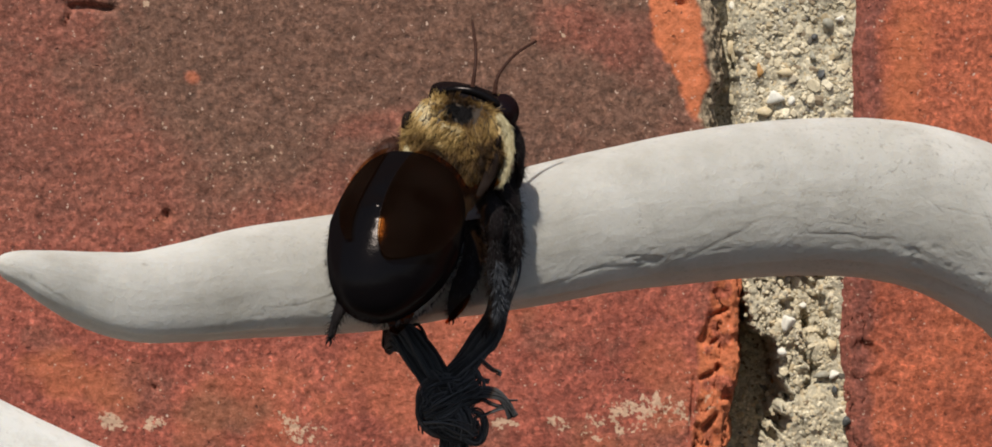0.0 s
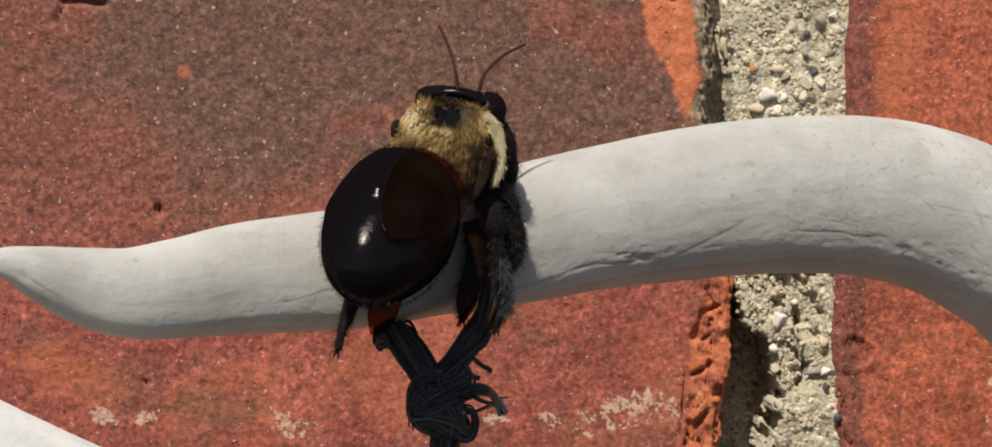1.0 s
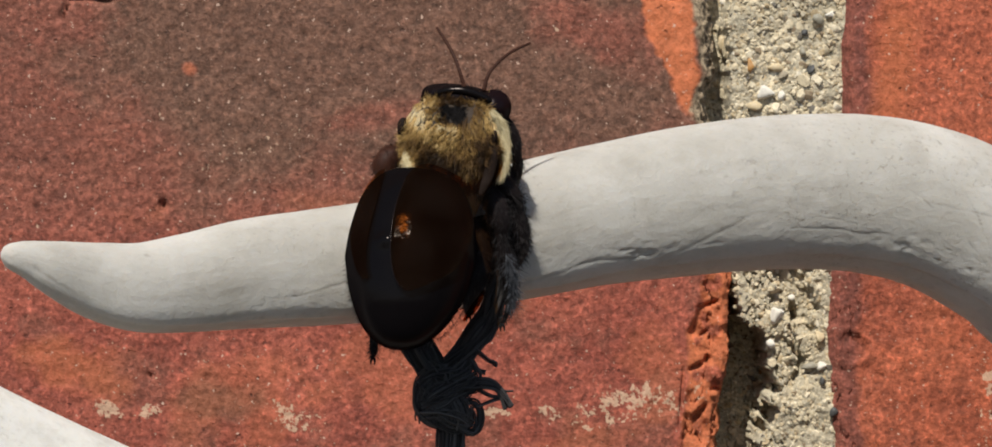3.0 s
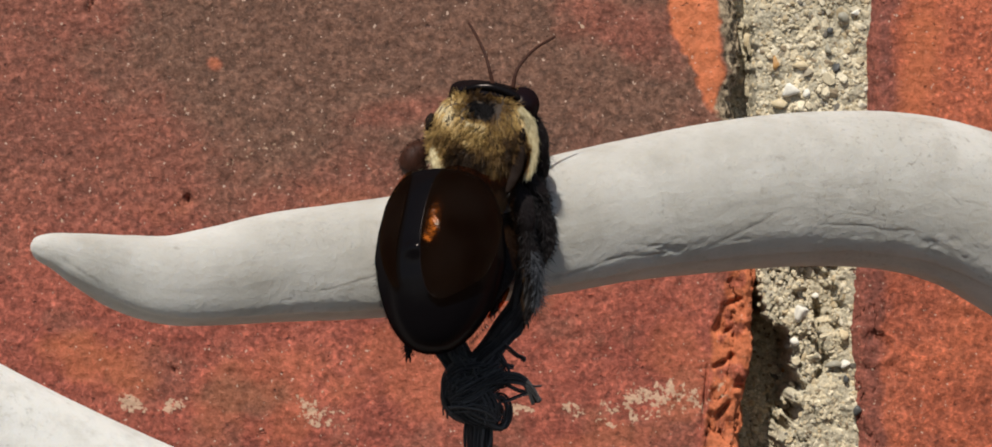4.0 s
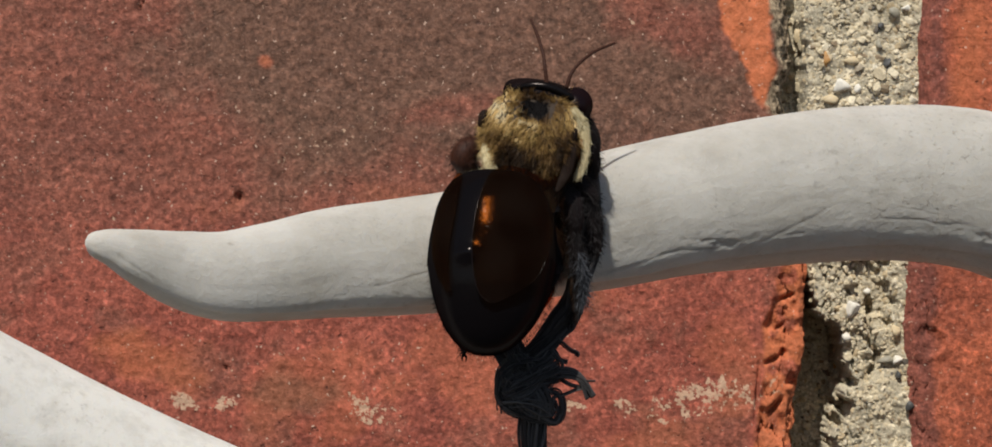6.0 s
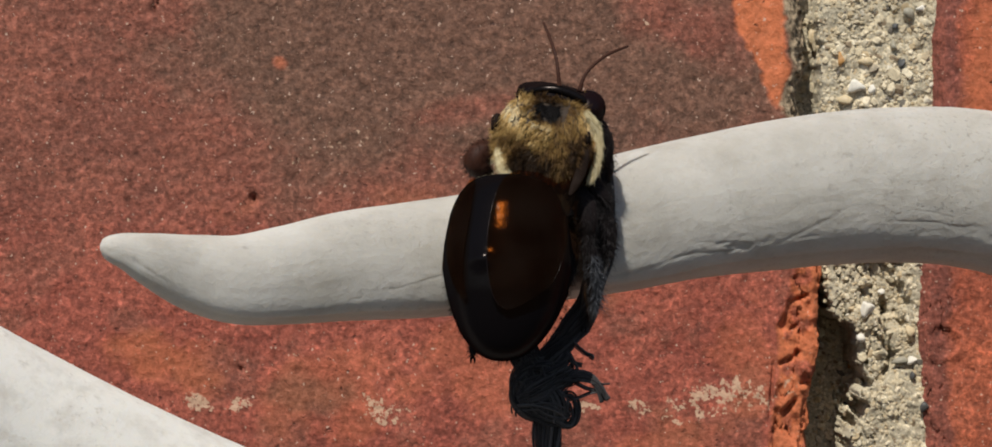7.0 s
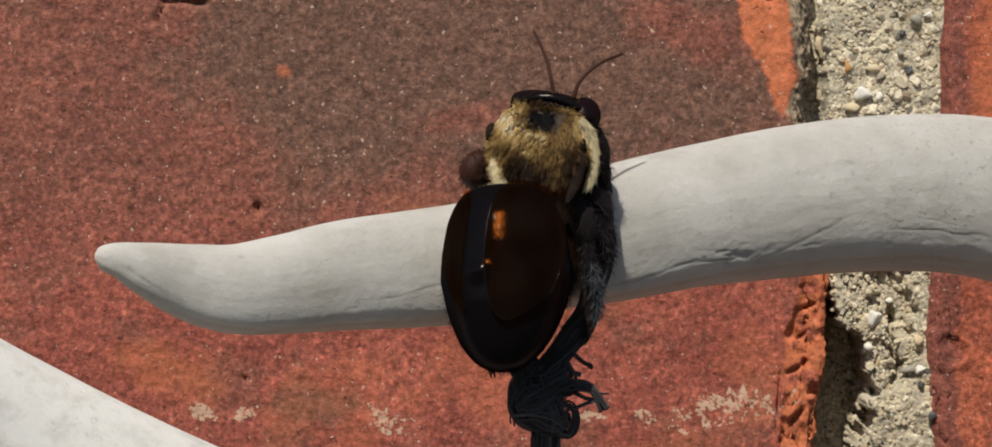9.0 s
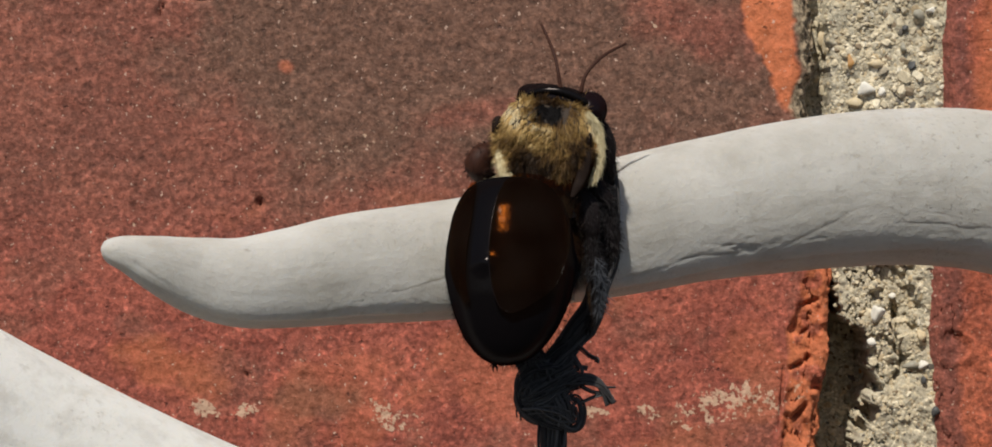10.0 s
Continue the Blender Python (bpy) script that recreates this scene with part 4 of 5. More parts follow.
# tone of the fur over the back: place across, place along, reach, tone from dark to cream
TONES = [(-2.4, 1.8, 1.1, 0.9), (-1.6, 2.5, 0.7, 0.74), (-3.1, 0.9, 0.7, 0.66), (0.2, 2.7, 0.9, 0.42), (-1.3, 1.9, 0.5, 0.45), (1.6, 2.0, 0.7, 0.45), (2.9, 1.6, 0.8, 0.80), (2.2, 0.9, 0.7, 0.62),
         # first entry here puts a sheen behind the spot into the fur colour
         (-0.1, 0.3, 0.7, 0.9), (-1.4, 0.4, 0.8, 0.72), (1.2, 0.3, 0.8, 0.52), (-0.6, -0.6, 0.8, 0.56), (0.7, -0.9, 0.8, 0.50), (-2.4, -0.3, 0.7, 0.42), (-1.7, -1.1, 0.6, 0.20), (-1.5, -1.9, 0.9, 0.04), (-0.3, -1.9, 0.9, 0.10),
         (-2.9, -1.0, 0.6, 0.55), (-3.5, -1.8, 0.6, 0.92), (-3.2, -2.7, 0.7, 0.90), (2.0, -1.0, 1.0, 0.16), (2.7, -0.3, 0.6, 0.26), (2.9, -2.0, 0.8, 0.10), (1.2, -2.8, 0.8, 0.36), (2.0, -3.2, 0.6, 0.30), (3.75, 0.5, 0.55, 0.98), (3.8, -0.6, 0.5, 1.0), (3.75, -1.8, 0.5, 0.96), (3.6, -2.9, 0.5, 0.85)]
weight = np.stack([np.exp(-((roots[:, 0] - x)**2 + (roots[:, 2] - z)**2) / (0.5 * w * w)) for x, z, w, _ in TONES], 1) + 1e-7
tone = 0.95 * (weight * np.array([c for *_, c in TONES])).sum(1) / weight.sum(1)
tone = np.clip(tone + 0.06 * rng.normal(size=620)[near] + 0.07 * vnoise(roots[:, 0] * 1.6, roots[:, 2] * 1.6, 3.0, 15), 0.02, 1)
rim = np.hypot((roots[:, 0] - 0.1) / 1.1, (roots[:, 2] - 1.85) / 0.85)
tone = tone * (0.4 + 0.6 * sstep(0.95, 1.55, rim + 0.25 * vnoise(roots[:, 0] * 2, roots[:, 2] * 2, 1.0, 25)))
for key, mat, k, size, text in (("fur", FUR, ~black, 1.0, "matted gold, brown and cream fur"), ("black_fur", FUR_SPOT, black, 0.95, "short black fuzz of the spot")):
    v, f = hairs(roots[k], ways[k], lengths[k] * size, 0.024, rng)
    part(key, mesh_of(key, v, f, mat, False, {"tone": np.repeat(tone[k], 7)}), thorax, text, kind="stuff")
def laid_fur(name, path, count, label):
    """A band of hair lying along a path of (x, y, z, radius)."""
    c, s = spline(path, 200)
    pick = rng.integers(0, 200, count)
    d = rng.normal(size=(count, 3))
    d /= np.linalg.norm(d, axis=1)[:, None]
    t = np.gradient(c[:, :3], axis=0)[pick]
    t /= np.linalg.norm(t, axis=1)[:, None]
    v, f = hairs(c[pick, :3] + d * c[pick, 3:4] * (1, 0.7, 1), d * 0.25 + t, rng.uniform(0.3, 0.6, count), 0.026, rng, 0.15)
    part(name, mesh_of(name, v, f, FUR_PALE, False), thorax, label, kind="stuff")


laid_fur("cream_stripe", [(2.9, -2.1, 1.7, 0.22), (3.5, -1.75, 0.9, 0.28), (3.8, -1.5, -0.1, 0.28), (3.85, -1.4, -1.2, 0.25), (3.7, -1.4, -2.3, 0.2), (3.45, -1.4, -3.0, 0.1)], 3200, "dense cream stripe of fur along the side")
laid_fur("cream_tuft", [(-3.55, -1.5, -0.9, 0.15), (-3.35, -1.7, -1.8, 0.3), (-3.05, -1.85, -2.6, 0.32), (-2.7, -2.0, -3.1, 0.2)], 900, "cream tuft of fur behind the wing base")
v, f = ellipsoid((0, 0, 0), (1, 1, 1), 90, 120)
v = v / (np.abs(v)**2.6).sum(1)[:, None]**(1 / 2.6) * (np.asarray(THORAX_A) * 1.012) + THORAX_C
cap = spot_of(v)
f = f[cap[f].all(1)]
used, back_to = np.unique(f, return_inverse=True)
part("bald_spot", mesh_of("bald_spot", v[used], back_to.reshape(-1, 4), MATTE), thorax, "bare black patch")
for sx, sy, sz, w, h in ((-3.7, -0.9, 0.9, 0.36, 0.68), (3.0, -2.15, -0.2, 0.26, 0.55)):
    v, f = ellipsoid((sx, sy, sz), (w, 0.5, h), 14, 20, 12)
    part("tegula", mesh_of("tegula", v + 0.06 * np.stack([fbm(v[:, 0] * 2.5, v[:, 1] * 2.5, v[:, 2] * 2.5, 3, 73)] * 3, -1), f, WING_ROOT), thorax, "dark brown wing-base scale")

v, f = tube([(3.0, -2.1, -0.4, 0.22), (2.9, -2.3, -1.3, 0.34), (2.65, -2.4, -2.4, 0.4), (2.25, -2.45, -3.5, 0.34), (1.8, -2.55, -4.4, 0.12)], 30, 14, 0.4)
part("wing_root", mesh_of("wing_root", v + 0.05 * np.stack([fbm(v[:, 0] * 2, v[:, 1] * 2, v[:, 2] * 2, 3, 71)] * 3, -1), f, WING_ROOT), thorax, "folded dark brown wing root")

# head, turned a little to one side
v, f = ellipsoid((0.95, 0.6, 2.72), (3.2, 2.15, 1.08), 36, 56, 12, 2.2)
v = v + 0.03 * np.stack([fbm(v[:, 0] * 1.5, v[:, 1] * 1.5, v[:, 2] * 1.5, 3, 13)] * 3, -1)
head = part("head", mesh_of("head", v, f, HEAD), bee, "wide glossy black head")
for cx, cy, cz, ax, ay, az, tl in ((-1.7, 0.9, 2.95, 0.55, 1.1, 0.7, 0), (3.05, 0.35, 2.0, 1.35, 1.9, 1.45, 36)):
    v, f = ellipsoid((cx, cy, cz), (ax, ay, az), 22, 30, tl)
    part("eye", mesh_of("eye", v, f, EYE), head, "dark brown-black compound eye")
# ridge added to catch the sun as a streak along the head
v, f = tube([(-1.5, -1.0, 3.05, 0.12), (-0.5, -1.3, 3.38, 0.24), (0.7, -1.45, 3.38, 0.3), (1.8, -1.45, 3.08, 0.32), (2.6, -1.4, 2.66, 0.28), (3.0, -1.2, 2.3, 0.14)], 40, 16)
part("brow", mesh_of("brow", v, f, GLINT_RIDGE), head, "polished black ridge added to catch a highlight on the head")
r2, n2, d2 = on_ellipsoid(900, (0.95, 0.6, 2.72), (3.1, 2.1, 1.05), rng)
keep = d2[:, 1] < 0.3
v, f = hairs(r2[keep], n2[keep] * 0.8 + (0, 0, 0.2), rng.uniform(0.15, 0.4, int(keep.sum())), 0.014, rng)
part("head_hair", mesh_of("head_hair", v, f, FUR_BLACK, False), head, kind="stuff")


def antenna(points, base):
    rows = [(x - base[0], y - base[1], z - base[2], r) for x, y, z, r in points]
    v, f = tube(rows, 44, 10)
    c, s = spline(rows, 44)
    rings = 1 + 0.10 * np.sin(s * 2 * math.pi / 0.42)
    v = v.reshape(44, 10, 3)
    v = c[:, None, :3] + (v - c[:, None, :3]) * rings[:, None, None]
    return part("antenna", mesh_of("antenna", v.reshape(-1, 3), f, BROWN), bee, "thin jointed dark brown feeler", at=base)


ANT_L, ANT_R = (0.95, -0.6, 4.0), (2.5, -0.6, 3.8)
antenna_l = antenna([(0.95, -0.6, 3.6, 0.17), (0.8, -0.5, 4.8, 0.13), (0.62, 0.0, 5.9, 0.125), (0.2, 0.7, 7.2, 0.12), (-0.3, 1.5, 8.4, 0.10)], ANT_L)
antenna_r = antenna([(2.4, -0.6, 3.3, 0.17), (2.8, -0.5, 4.5, 0.13), (3.55, 0.0, 5.4, 0.125), (4.6, 0.8, 6.2, 0.12), (6.0, 1.6, 6.85, 0.10)], ANT_R)

# abdomen, about the waist
AB_C, AB_A = (-0.7, -1.5, -7.25), (4.75, 3.95, 6.85)


def girth(zc):
    """How wide the abdomen is at a height of -1 (tip) to 1 (waist)."""
    zc = np.clip(zc, -1, 1)
    return np.sqrt(1 - zc * zc)**np.where(zc > 0, 0.86 - 0.34 * np.clip(zc, 0, 1)**0.5, 0.86) * (1 + np.where(zc > 0, 0.02, 0.15) * zc)


def sway(zc):
    return -0.4 * np.clip(-zc, 0, 1)**1.5


def over_abdomen(x, z, lift):
    """Depth of a sheet that lies on the abdomen with a little air under it, in bee space."""
    zc = (z - AB_C[2] - WAIST[2]) / (AB_A[2] + 0.3)
    r = np.maximum(girth(zc), 0.05)
    u = (x - AB_C[0] - WAIST[0] - sway(zc)) / ((AB_A[0] + 0.3) * r)
    return AB_C[1] + WAIST[1] - (AB_A[1] + lift) * r * np.sqrt(np.clip(1 - u * u, 0.02, 1))


def abdomen_mesh():
    nu, nv = 110, 72
    th, ph = np.meshgrid(np.linspace(0, math.pi, nu), np.linspace(0, 2 * math.pi, nv, endpoint=False), indexing="ij")
    zc = np.cos(th)
    r = girth(zc)
    rings = 0.5 + 0.5 * np.sin(2 * math.pi * ((1 - zc) * 3.2 + 0.06 * np.cos(ph)))
    r = r * (1 + 0.004 * (rings**3 - 0.5) * (np.abs(zc) < 0.93)) * (1 + 0.006 * fbm(np.cos(ph) * 1.6, np.sin(ph) * 1.6, zc * 2.4, 3, 91))
    v = np.stack([AB_C[0] + sway(zc) + AB_A[0] * r * np.cos(ph), AB_C[1] + AB_A[1] * r * np.sin(ph), AB_C[2] + AB_A[2] * zc], -1)
    # small swelling added so that the shell catches a lower glint
    v[..., 1] -= 0.36 * np.exp(-((v[..., 0] + 2.6)**2 + (v[..., 2] + 7.4)**2) / 0.35) * (v[..., 1] < AB_C[1])
    return mesh_of("abdomen", v.reshape(-1, 3), grid_faces(nu, nv, True), SHELL)


abdomen = part("abdomen", abdomen_mesh(), bee, "broad polished black abdomen with fine rings", at=WAIST)
r2, n2, d2 = on_ellipsoid(5200, AB_C, np.asarray(AB_A) * 0.99, rng)
keep = (d2[:, 1] > 0.02) & (d2[:, 2] < 0.5)
v, f = hairs(r2[keep], n2[keep] * 0.6 + (0, 0, -0.6), rng.uniform(0.12, 0.42, int(keep.sum())), 0.018, rng)
part("abdomen_hair", mesh_of("abdomen_hair", v, f, FUR_BLACK, False), abdomen, "fringe of short black hair", kind="stuff")
r2, n2, d2 = on_ellipsoid(2600, AB_C, np.asarray(AB_A), rng)
keep = (d2[:, 2] > 0.80) & (d2[:, 1] < 0.3)
v, f = hairs(r2[keep], n2[keep] * 0.5 + (0, -0.1, 0.1), rng.uniform(0.4, 0.8, int(keep.sum())), 0.026, rng)
part("waist_fur", mesh_of("waist_fur", v, f, FUR_BROWN, False), abdomen, "brown fur at the waist", kind="stuff")
r2, n2, d2 = on_ellipsoid(16000, AB_C, np.asarray(AB_A), rng)
keep = (d2[:, 2] > 0.62) & (d2[:, 0] < -0.15) & (d2[:, 1] > -0.45) & (d2[:, 1] < 0.5)
v, f = hairs(r2[keep], n2[keep] * 0.6 + (-0.1, 0, 0.25), rng.uniform(0.3, 0.6, int(keep.sum())), 0.022, rng)
part("pale_waist_fur", mesh_of("pale_waist_fur", v, f, FUR_PALE, False), abdomen, "cream fuzz at the front edge", kind="stuff")


def wing(name, rows, lift, label, mat=None):
    """A folded wing over the back, from rows of (z, x left, x right) in bee space, domed like the abdomen."""
    r = np.asarray(rows, float)
    r[:, 0] = np.where(r[:, 0] < -4, -4 + (r[:, 0] + 4) * 1.34, r[:, 0])
    nz, nx = 40, 22
    z = np.linspace(r[0, 0], r[-1, 0], nz)
    line, _ = spline(r, 200)
    xl, xr = np.interp(z, line[::-1, 0], line[::-1, 1]), np.interp(z, line[::-1, 0], line[::-1, 2])
    k = np.linspace(0, 1, nx)
    x = xl[:, None] + (xr - xl)[:, None] * k[None]
    zz = z[:, None] * np.ones_like(x)
    dome = over_abdomen(x, zz, lift)
    start = -2.3 - 0.2 * lift
    mixv = sstep(-1.0, -6.0, zz)
    y = start * (1 - mixv) + dome * mixv
    y = np.minimum(y, dome)
    y = y + 0.06 * vnoise(x * 0.8, zz * 0.5, 0.5, 31) + 0.02 * np.sin(x * 2.2 + zz * 0.9)
    front = np.stack([x, y, zz], -1).reshape(-1, 3) - np.asarray(WAIST)
    back = front + (0, 0.05, 0)
    f = grid_faces(nz, nx).tolist()
    n = len(front)
    f += [[a + n for a in q[::-1]] for q in f]
    rim = [j for j in range(nx)] + [i * nx + nx - 1 for i in range(1, nz)] + [(nz - 1) * nx + j for j in range(nx - 2, -1, -1)] + [i * nx for i in range(nz - 2, 0, -1)]
    f += [[rim[k], rim[(k + 1) % len(rim)], rim[(k + 1) % len(rim)] + n, rim[k] + n] for k in range(len(rim))]
    me = mesh_of(name, np.vstack([front, back]), f, mat or WING)
    return part("wing", me, bee, label, at=WAIST)


wing_r = wing("wing_r", [(0.0, 2.4, 3.7), (-1.5, 1.2, 3.6), (-3.0, -0.9, 3.3), (-4.2, -2.8, 2.6), (-5.3, -3.6, 2.0), (-6.4, -3.95, 1.7), (-7.7, -4.2, 1.6), (-9.0, -4.25, 1.2), (-10.2, -4.1, 0.5), (-11.1, -3.75, -0.9), (-11.6, -3.3, -2.0), (-11.75, -2.95, -2.5)], 0.30, "smoky brown translucent wing folded over the back")
wing_l = wing("wing_l", [(-4.2, -5.5, -5.1), (-5.4, -6.4, -5.3), (-7.0, -7.05, -5.6), (-8.6, -7.15, -5.9), (-10.0, -6.7, -5.9), (-11.0, -6.0, -5.6)], 0.12, "smoky brown translucent wing folded along the side")


def vein(rows, lift, holder):
    """A raised vein along rows of (z, x) on a folded wing."""
    path = []
    for z, x in rows:
        z = -4 + (z + 4) * 1.34 if z < -4 else z
        path.append((x - WAIST[0], float(over_abdomen(x, z, lift + 0.05)) - WAIST[1], z - WAIST[2], 0.03))
    v, f = tube(path, 40, 6)
    part("vein", mesh_of("vein", v, f, HEAD), holder)


vein([(-5.3, -3.6), (-6.4, -3.95), (-7.7, -4.2), (-9.0, -4.25), (-10.2, -4.1), (-11.1, -3.75), (-11.6, -3.3)], 0.30, wing_r)


# amber tip of a hind wing under the abdomen, about the waist
v, f = tube([(0.7, 1.5, -6.0, 0.8), (1.0, 1.4, -8.6, 1.15), (1.15, 1.5, -10.2, 0.95), (1.2, 1.6, -11.4, 0.3)], 20, 18, 0.12)
hind_wing = part("hind_wing", mesh_of("hind_wing", v, f, AMBER), bee, "amber translucent hind wing tip", at=WAIST)
v, f = tube([(1.9, -0.9, -11.4, 0.08), (1.5, -1.1, -12.1, 0.24), (0.9, -1.1, -12.9, 0.26), (0.3, -0.9, -13.6, 0.1)], 20, 14, 0.3)
part("hind_wing", mesh_of("hind_wing", v, f, AMBER), bee, "amber edge of a hind wing")


def leg(points, fuzz, hair_len, pivot=None, mat=None, coat=None):
    base = np.asarray(pivot if pivot else (0, 0, 0), float)
    rows = [(x - base[0], y - base[1], z - base[2], r) for x, y, z, r in points]
    v, f = tube(rows, 40, 12)
    v = v + 0.09 * np.stack([fbm(v[:, 0] * 1.4 + 3 * k, v[:, 1] * 1.4, v[:, 2] * 1.4, 3, 111) for k in range(3)], -1)
    limb = part("leg", mesh_of("leg", v, f, mat or DULL), bee, "hairy black leg gripping the tine", at=tuple(base))
    c, s = spline(rows, 120)
    pick = rng.integers(0, 120, fuzz)
    d = rng.normal(size=(fuzz, 3))
    t = np.gradient(c[:, :3], axis=0)[pick]
    t /= np.linalg.norm(t, axis=1)[:, None]
    d -= t * (d * t).sum(1)[:, None]
    d /= np.linalg.norm(d, axis=1)[:, None]
    v, f = hairs(c[pick, :3] + d * c[pick, 3:4], d * 0.75 + t * 0.6, rng.uniform(0.4, 1.0, fuzz) * hair_len, 0.02, rng)
    part("leg_hair", mesh_of("leg_hair", v, f, coat or FUR_BLACK, False), limb, kind="stuff")
    tip = np.asarray(rows[-1][:3])
    claws = [tube([(*tip, 0.12), (*(tip + (0.14 * k, -0.05, -0.3)), 0.09), (*(tip + (0.13 * k, 0.05, -0.6)), 0.03)], 10, 6) for k in (-1, 1)]
    part("claw", mesh_of("claw", *joined(claws), DULL), limb)
    return limb


leg([(2.6, 1.4, 1.4, 0.6), (4.0, 0.7, 0.7, 0.6), (4.65, 1.0, -0.9, 0.5), (4.7, 2.0, -2.6, 0.42), (4.2, 3.0, -4.0, 0.3)], 420, 0.7)
leg([(2.4, 1.0, -2.2, 0.7), (3.6, 0.2, -3.6, 0.78), (4.45, 0.3, -4.5, 0.55), (4.6, 0.8, -5.3, 0.55), (4.7, 1.2, -6.7, 0.72), (4.75, 1.7, -8.1, 0.76), (4.55, 2.1, -9.2, 0.5), (4.2, 2.4, -9.8, 0.22)], 1700, 0.62)
leg_rear = leg([(2.0, 0.6, -3.2, 0.8), (3.0, -0.2, -5.2, 0.92), (3.3, -0.3, -6.6, 0.66), (3.3, 0.0, -7.5, 0.5), (3.5, 0.3, -9.0, 0.62), (3.75, 0.6, -10.6, 0.55), (3.85, 0.9, -11.7, 0.36), (3.8, 1.2, -12.7, 0.3), (3.5, 1.5, -13.6, 0.2), (3.2, 1.6, -14.0, 0.12)], 1500, 0.6)
# the leg's grey-blue sheen, put into the colour of extra bristles
c, s_ = spline([(3.55, -0.1, -8.6, 0.5), (3.95, 0.1, -10.2, 0.5), (4.05, 0.4, -11.6, 0.38), (3.95, 0.7, -12.6, 0.25)], 120)
pick = rng.integers(0, 120, 520)
d = rng.normal(size=(520, 3)) * (0.6, 0.4, 0.3) + (0.35, -0.6, -1.0)
d /= np.linalg.norm(d, axis=1)[:, None]
v, f = hairs(c[pick, :3] + d * c[pick, 3:4] * 0.6, d, rng.uniform(0.4, 1.0, 520), 0.026, rng)
part("leg_brush", mesh_of("leg_brush", v, f, SHEEN_HAIR, False), leg_rear, "brush of bristles coloured grey-blue for the leg's sheen", kind="stuff")
leg([(1.6, 1.2, -6.0, 0.6), (1.9, 0.9, -8.4, 0.75), (1.5, 0.8, -10.4, 0.85), (0.9, 1.2, -12.0, 0.62), (0.7, 1.8, -13.2, 0.28)], 700, 0.6)
leg([(-2.8, 1.6, -0.9, 0.7), (-4.3, 1.0, -1.2, 0.85), (-5.05, 0.7, -1.75, 0.95), (-5.0, 1.1, -2.35, 0.9), (-4.3, 2.2, -2.9, 0.55)], 1300, 0.36, None, BROWN, FUR_DARK)
leg_hind = leg([(-3.6, 1.4, -6.0, 0.6), (-4.4, 1.2, -9.5, 0.62), (-4.9, 0.8, -12.8, 0.55), (-5.1, 0.6, -15.0, 0.36), (-5.1, 0.7, -16.4, 0.16)], 700, 0.6, WAIST)


# ---------------------------------------------------------------- the rest of the wall
def plain_brick_material(name, by_island):
    m = material(name, (0.36, 0.1, 0.06), 0.9, 0.3)
    n = Nodes(m)
    pick = n.t.nodes.new("ShaderNodeNewGeometry").outputs["Random Per Island"] if by_island else n.t.nodes.new("ShaderNodeObjectInfo").outputs["Random"]
    c = n.ramp(pick, [(0.0, (0.19, 0.085, 0.06)), (0.35, (0.34, 0.10, 0.06)), (0.7, (0.40, 0.11, 0.055)), (1.0, (0.46, 0.13, 0.06))])
    grain = n.noise(900, 5, 0.7)
    c = n.mix(1.0, c, n.ramp(grain, [(0.3, 0.65), (0.7, 1.3)]), "MULTIPLY")
    c = n.mix(1.0, c, n.ramp(n.noise(45, 4, 0.6), [(0.35, 0.75), (0.65, 1.15)]), "MULTIPLY")
    n.set(colour=c, normal=n.bump(grain, 0.0005, 0.8))
    return m


def plain_brick(length, seed):
    bm = bmesh.new()
    bmesh.ops.create_cube(bm, size=1.0)
    bmesh.ops.scale(bm, vec=(length, DEPTH, HEIGHT), verts=bm.verts)
    bmesh.ops.bevel(bm, geom=[e for e in bm.edges], offset=2.2, segments=1, affect="EDGES")
    chip = np.random.default_rng(seed)
    v = np.array([w.co[:] for w in bm.verts]) + chip.normal(size=(len(bm.verts), 3)) * 0.5
    f = [[w.index for w in q.verts] for q in bm.faces]
    bm.free()
    return v, f


near_mat, far_mat = plain_brick_material("wall_brick", False), plain_brick_material("wall_brick_far", True)
shapes = {}
for length in (194, 92):
    v, f = plain_brick(length, length)
    shapes[length] = (v, f, mesh_of("wall_brick", v, f, near_mat, False))
rng = np.random.default_rng(77)
loose, beds = [], []
for row in range(-21, 9):
    z = LOW + row * COURSE + HEIGHT / 2
    if row < 8:
        beds.append(box(-1499, 1550, 5.0, 30, z + HEIGHT / 2, z + HEIGHT / 2 + 10))
    x = -1499.4
    while x < 1540:
        length = 92 if (row % 2 == 0 and x < -1499) or x + 194 > 1552 else 194
        mid = x + length / 2
        hero = row == 0 and -190 < x < 100
        if not hero:
            at = (mid, DEPTH / 2 + rng.uniform(-0.6, 1.2), z)
            if abs(mid) < 520 and -9 <= row <= 8:
                part("brick", shapes[length][2], wall, at=at)
            else:
                loose.append((shapes[length][0] + at, shapes[length][1]))
        if not (row == 0 and 0 < x + length < 30) and x + length < 1540:
            beds.append(box(x + length, x + length + 10, 5.5, 30, z - HEIGHT / 2, z + HEIGHT / 2))
        x += length + 10
part("far_bricks", mesh_of("far_bricks", *joined(loose), far_mat, False), wall, "further courses of red brick", kind="stuff")
part("mortar_beds", mesh_of("mortar_beds", *joined(beds), MORTAR, False), wall, "pale mortar joints between the courses", kind="stuff")


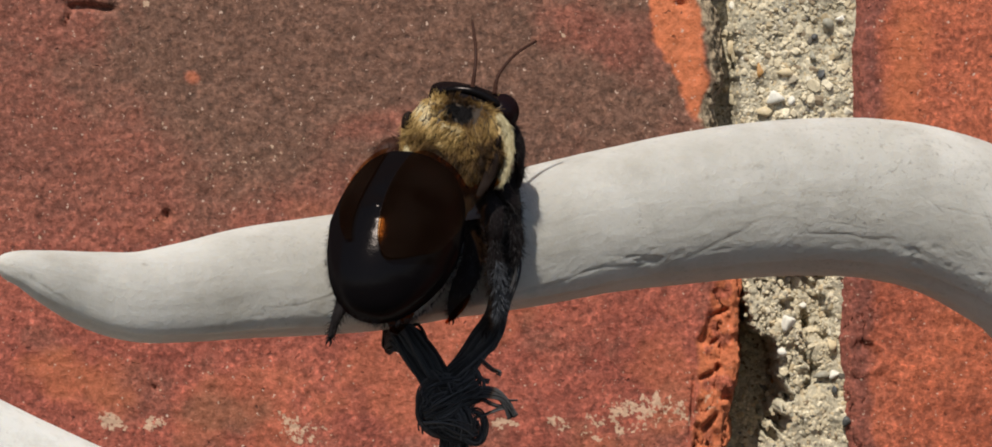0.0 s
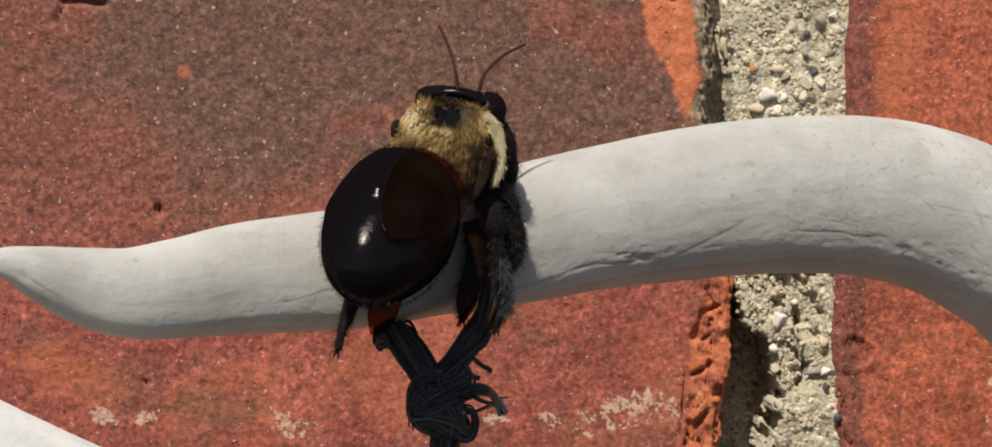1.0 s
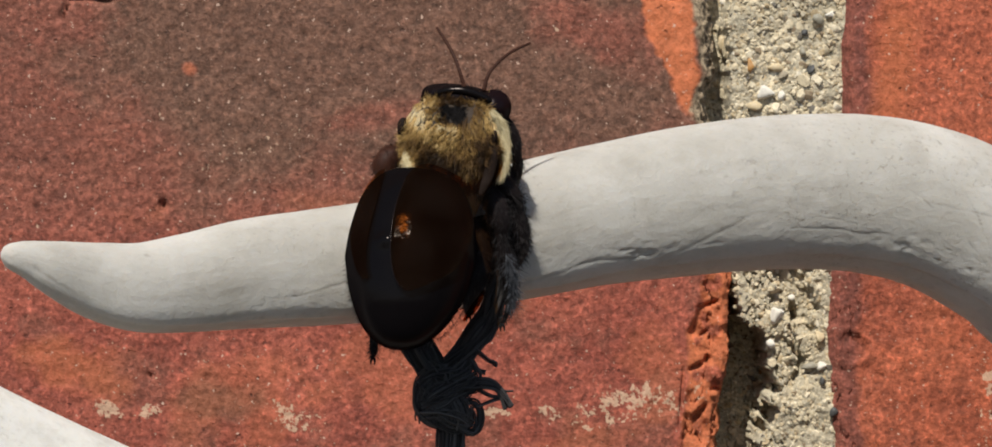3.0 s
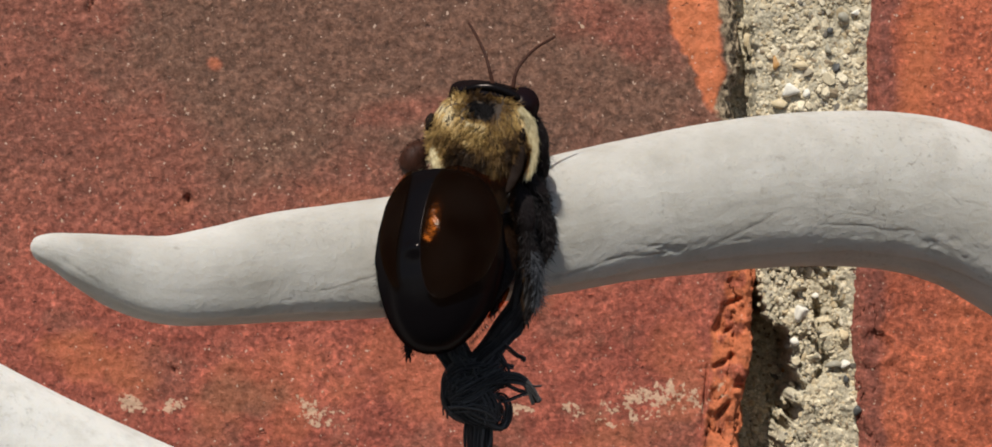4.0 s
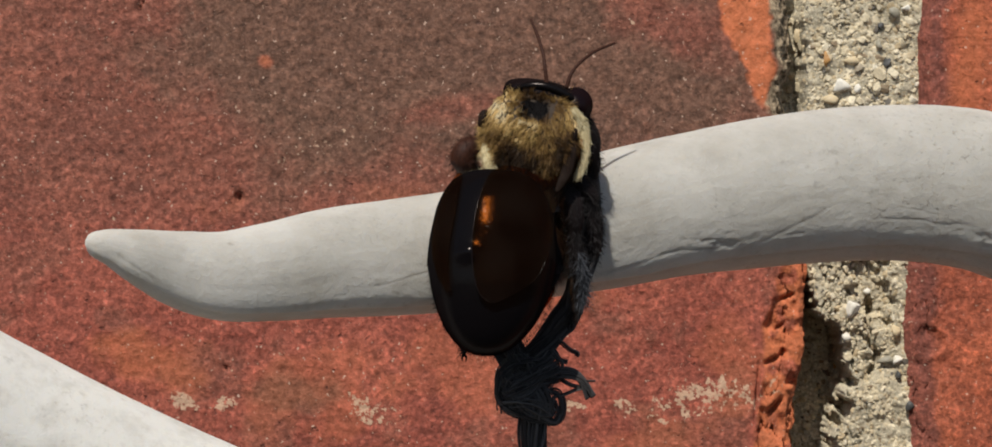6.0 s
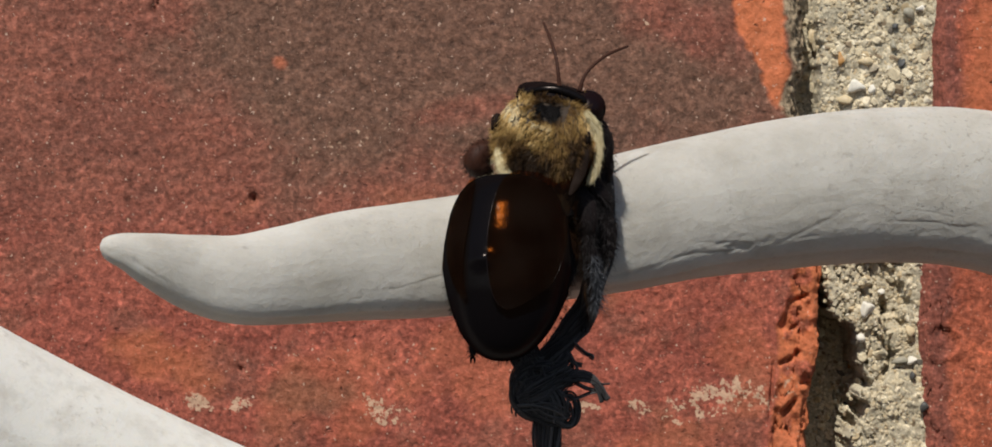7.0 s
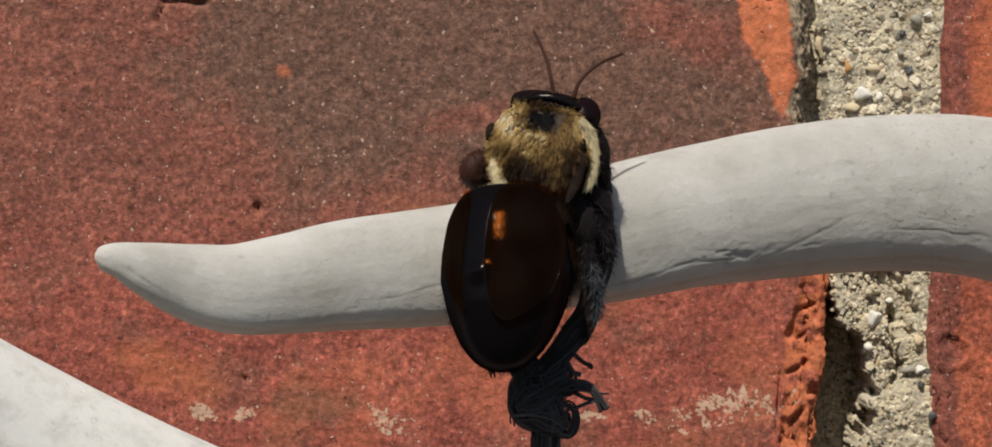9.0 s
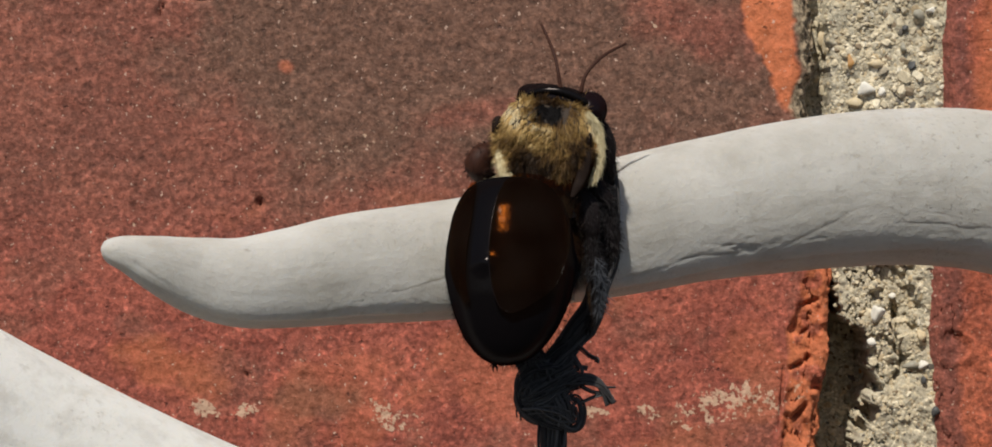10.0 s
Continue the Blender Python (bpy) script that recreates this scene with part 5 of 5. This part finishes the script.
# ---------------------------------------------------------------- what moves
# seconds, shift along the wall, shift upwards (mm), turn (degrees)
BEE_ROWS = [(0, 0.43, 0.87, -4.5), (0.5, -0.05, 0.55, -1.5), (1, 0.36, 0.44, 2.0), (1.5, 0.31, 0.62, -0.2), (2, 0.49, 0.46, 2.4), (2.5, 0.39, 0.45, 2.6), (4, 0.12, 0.26, 1.7), (4.5, 0.06, 0.13, 1.2),
            (5, 0.03, 0.04, 0.3), (5.5, 0.0, 0.0, 0.0), (6, 0.06, -0.01, -1.0), (7.5, -0.09, -0.02, -0.8), (8, -0.10, -0.01, -1.0), (8.5, -0.16, -0.05, 0.6), (9, -0.21, -0.04, 0.7), (9.5, -0.13, -0.01, -0.5), (10, -0.26, -0.07, -0.2)]
# seconds, swing to the side, lift away from the tine (degrees)
ABDOMEN_ROWS = [(0, 13, 36), (0.2, 13, 37), (0.35, 17, 39), (0.5, 15, 35), (0.7, 13, 34), (0.85, 14, 36), (1.0, 25, 46), (1.15, 33, 48), (1.3, 28, 43), (1.5, 18, 37), (1.8, 12, 32), (2.0, 9, 32), (2.5, 8, 29), (2.8, 7.5, 27),
                (4, 4, 20), (4.5, 3, 18), (5.5, 1, 17), (6.2, 0, 16), (7.5, -1, 15), (8.5, -1, 15), (10, -1, 15)]
HIND_ROWS = [(0, 13, 7), (0.5, 13, 7), (0.85, 12, 7), (1.1, 17, 9), (1.5, 12, 7), (2.0, 9, 6), (2.7, 7, 5), (3.8, 3, 2), (5, -1, 1), (6.2, -2, 1), (7.3, 0, 1), (8, -6, 1), (10, -6, 1)]
ANTENNA_ROWS = [(0, 10, -12), (0.5, 5, -6), (1, 0, 0), (2.5, -8, 2), (4.5, -3, -6), (5.5, 0, 0), (7.5, 0, 1), (9, -2, 3), (10, -2, -3)]


def motions():
    walk(bee, [(t, pose((BEE_AT[0] + x) * MM, BEE_AT[1] * MM, (BEE_AT[2] + z) * MM, 0, -a, 0)) for t, x, z, a in BEE_ROWS])
    wx, wy, wz = (c * MM for c in WAIST)
    walk(abdomen, [(t, pose(wx, wy, wz, -lift, swing, 0)) for t, swing, lift in ABDOMEN_ROWS])
    for limb in (wing_r, wing_l):
        walk(limb, [(t, pose(wx, wy, wz, -lift - 1, min(swing, 17), 0)) for t, swing, lift in ABDOMEN_ROWS])
    walk(leg_hind, [(t, pose(wx, wy, wz, -lift, swing, 0)) for t, swing, lift in HIND_ROWS])
    walk(hind_wing, [(t, pose(wx, wy, wz, -0.15 * lift, swing, 0)) for t, swing, lift in ABDOMEN_ROWS])
    walk(antenna_l, [(t, pose(*(c * MM for c in ANT_L), 0, a, 0)) for t, a, b in ANTENNA_ROWS])
    walk(antenna_r, [(t, pose(*(c * MM for c in ANT_R), 0, b, 0)) for t, a, b in ANTENNA_ROWS])


motions()
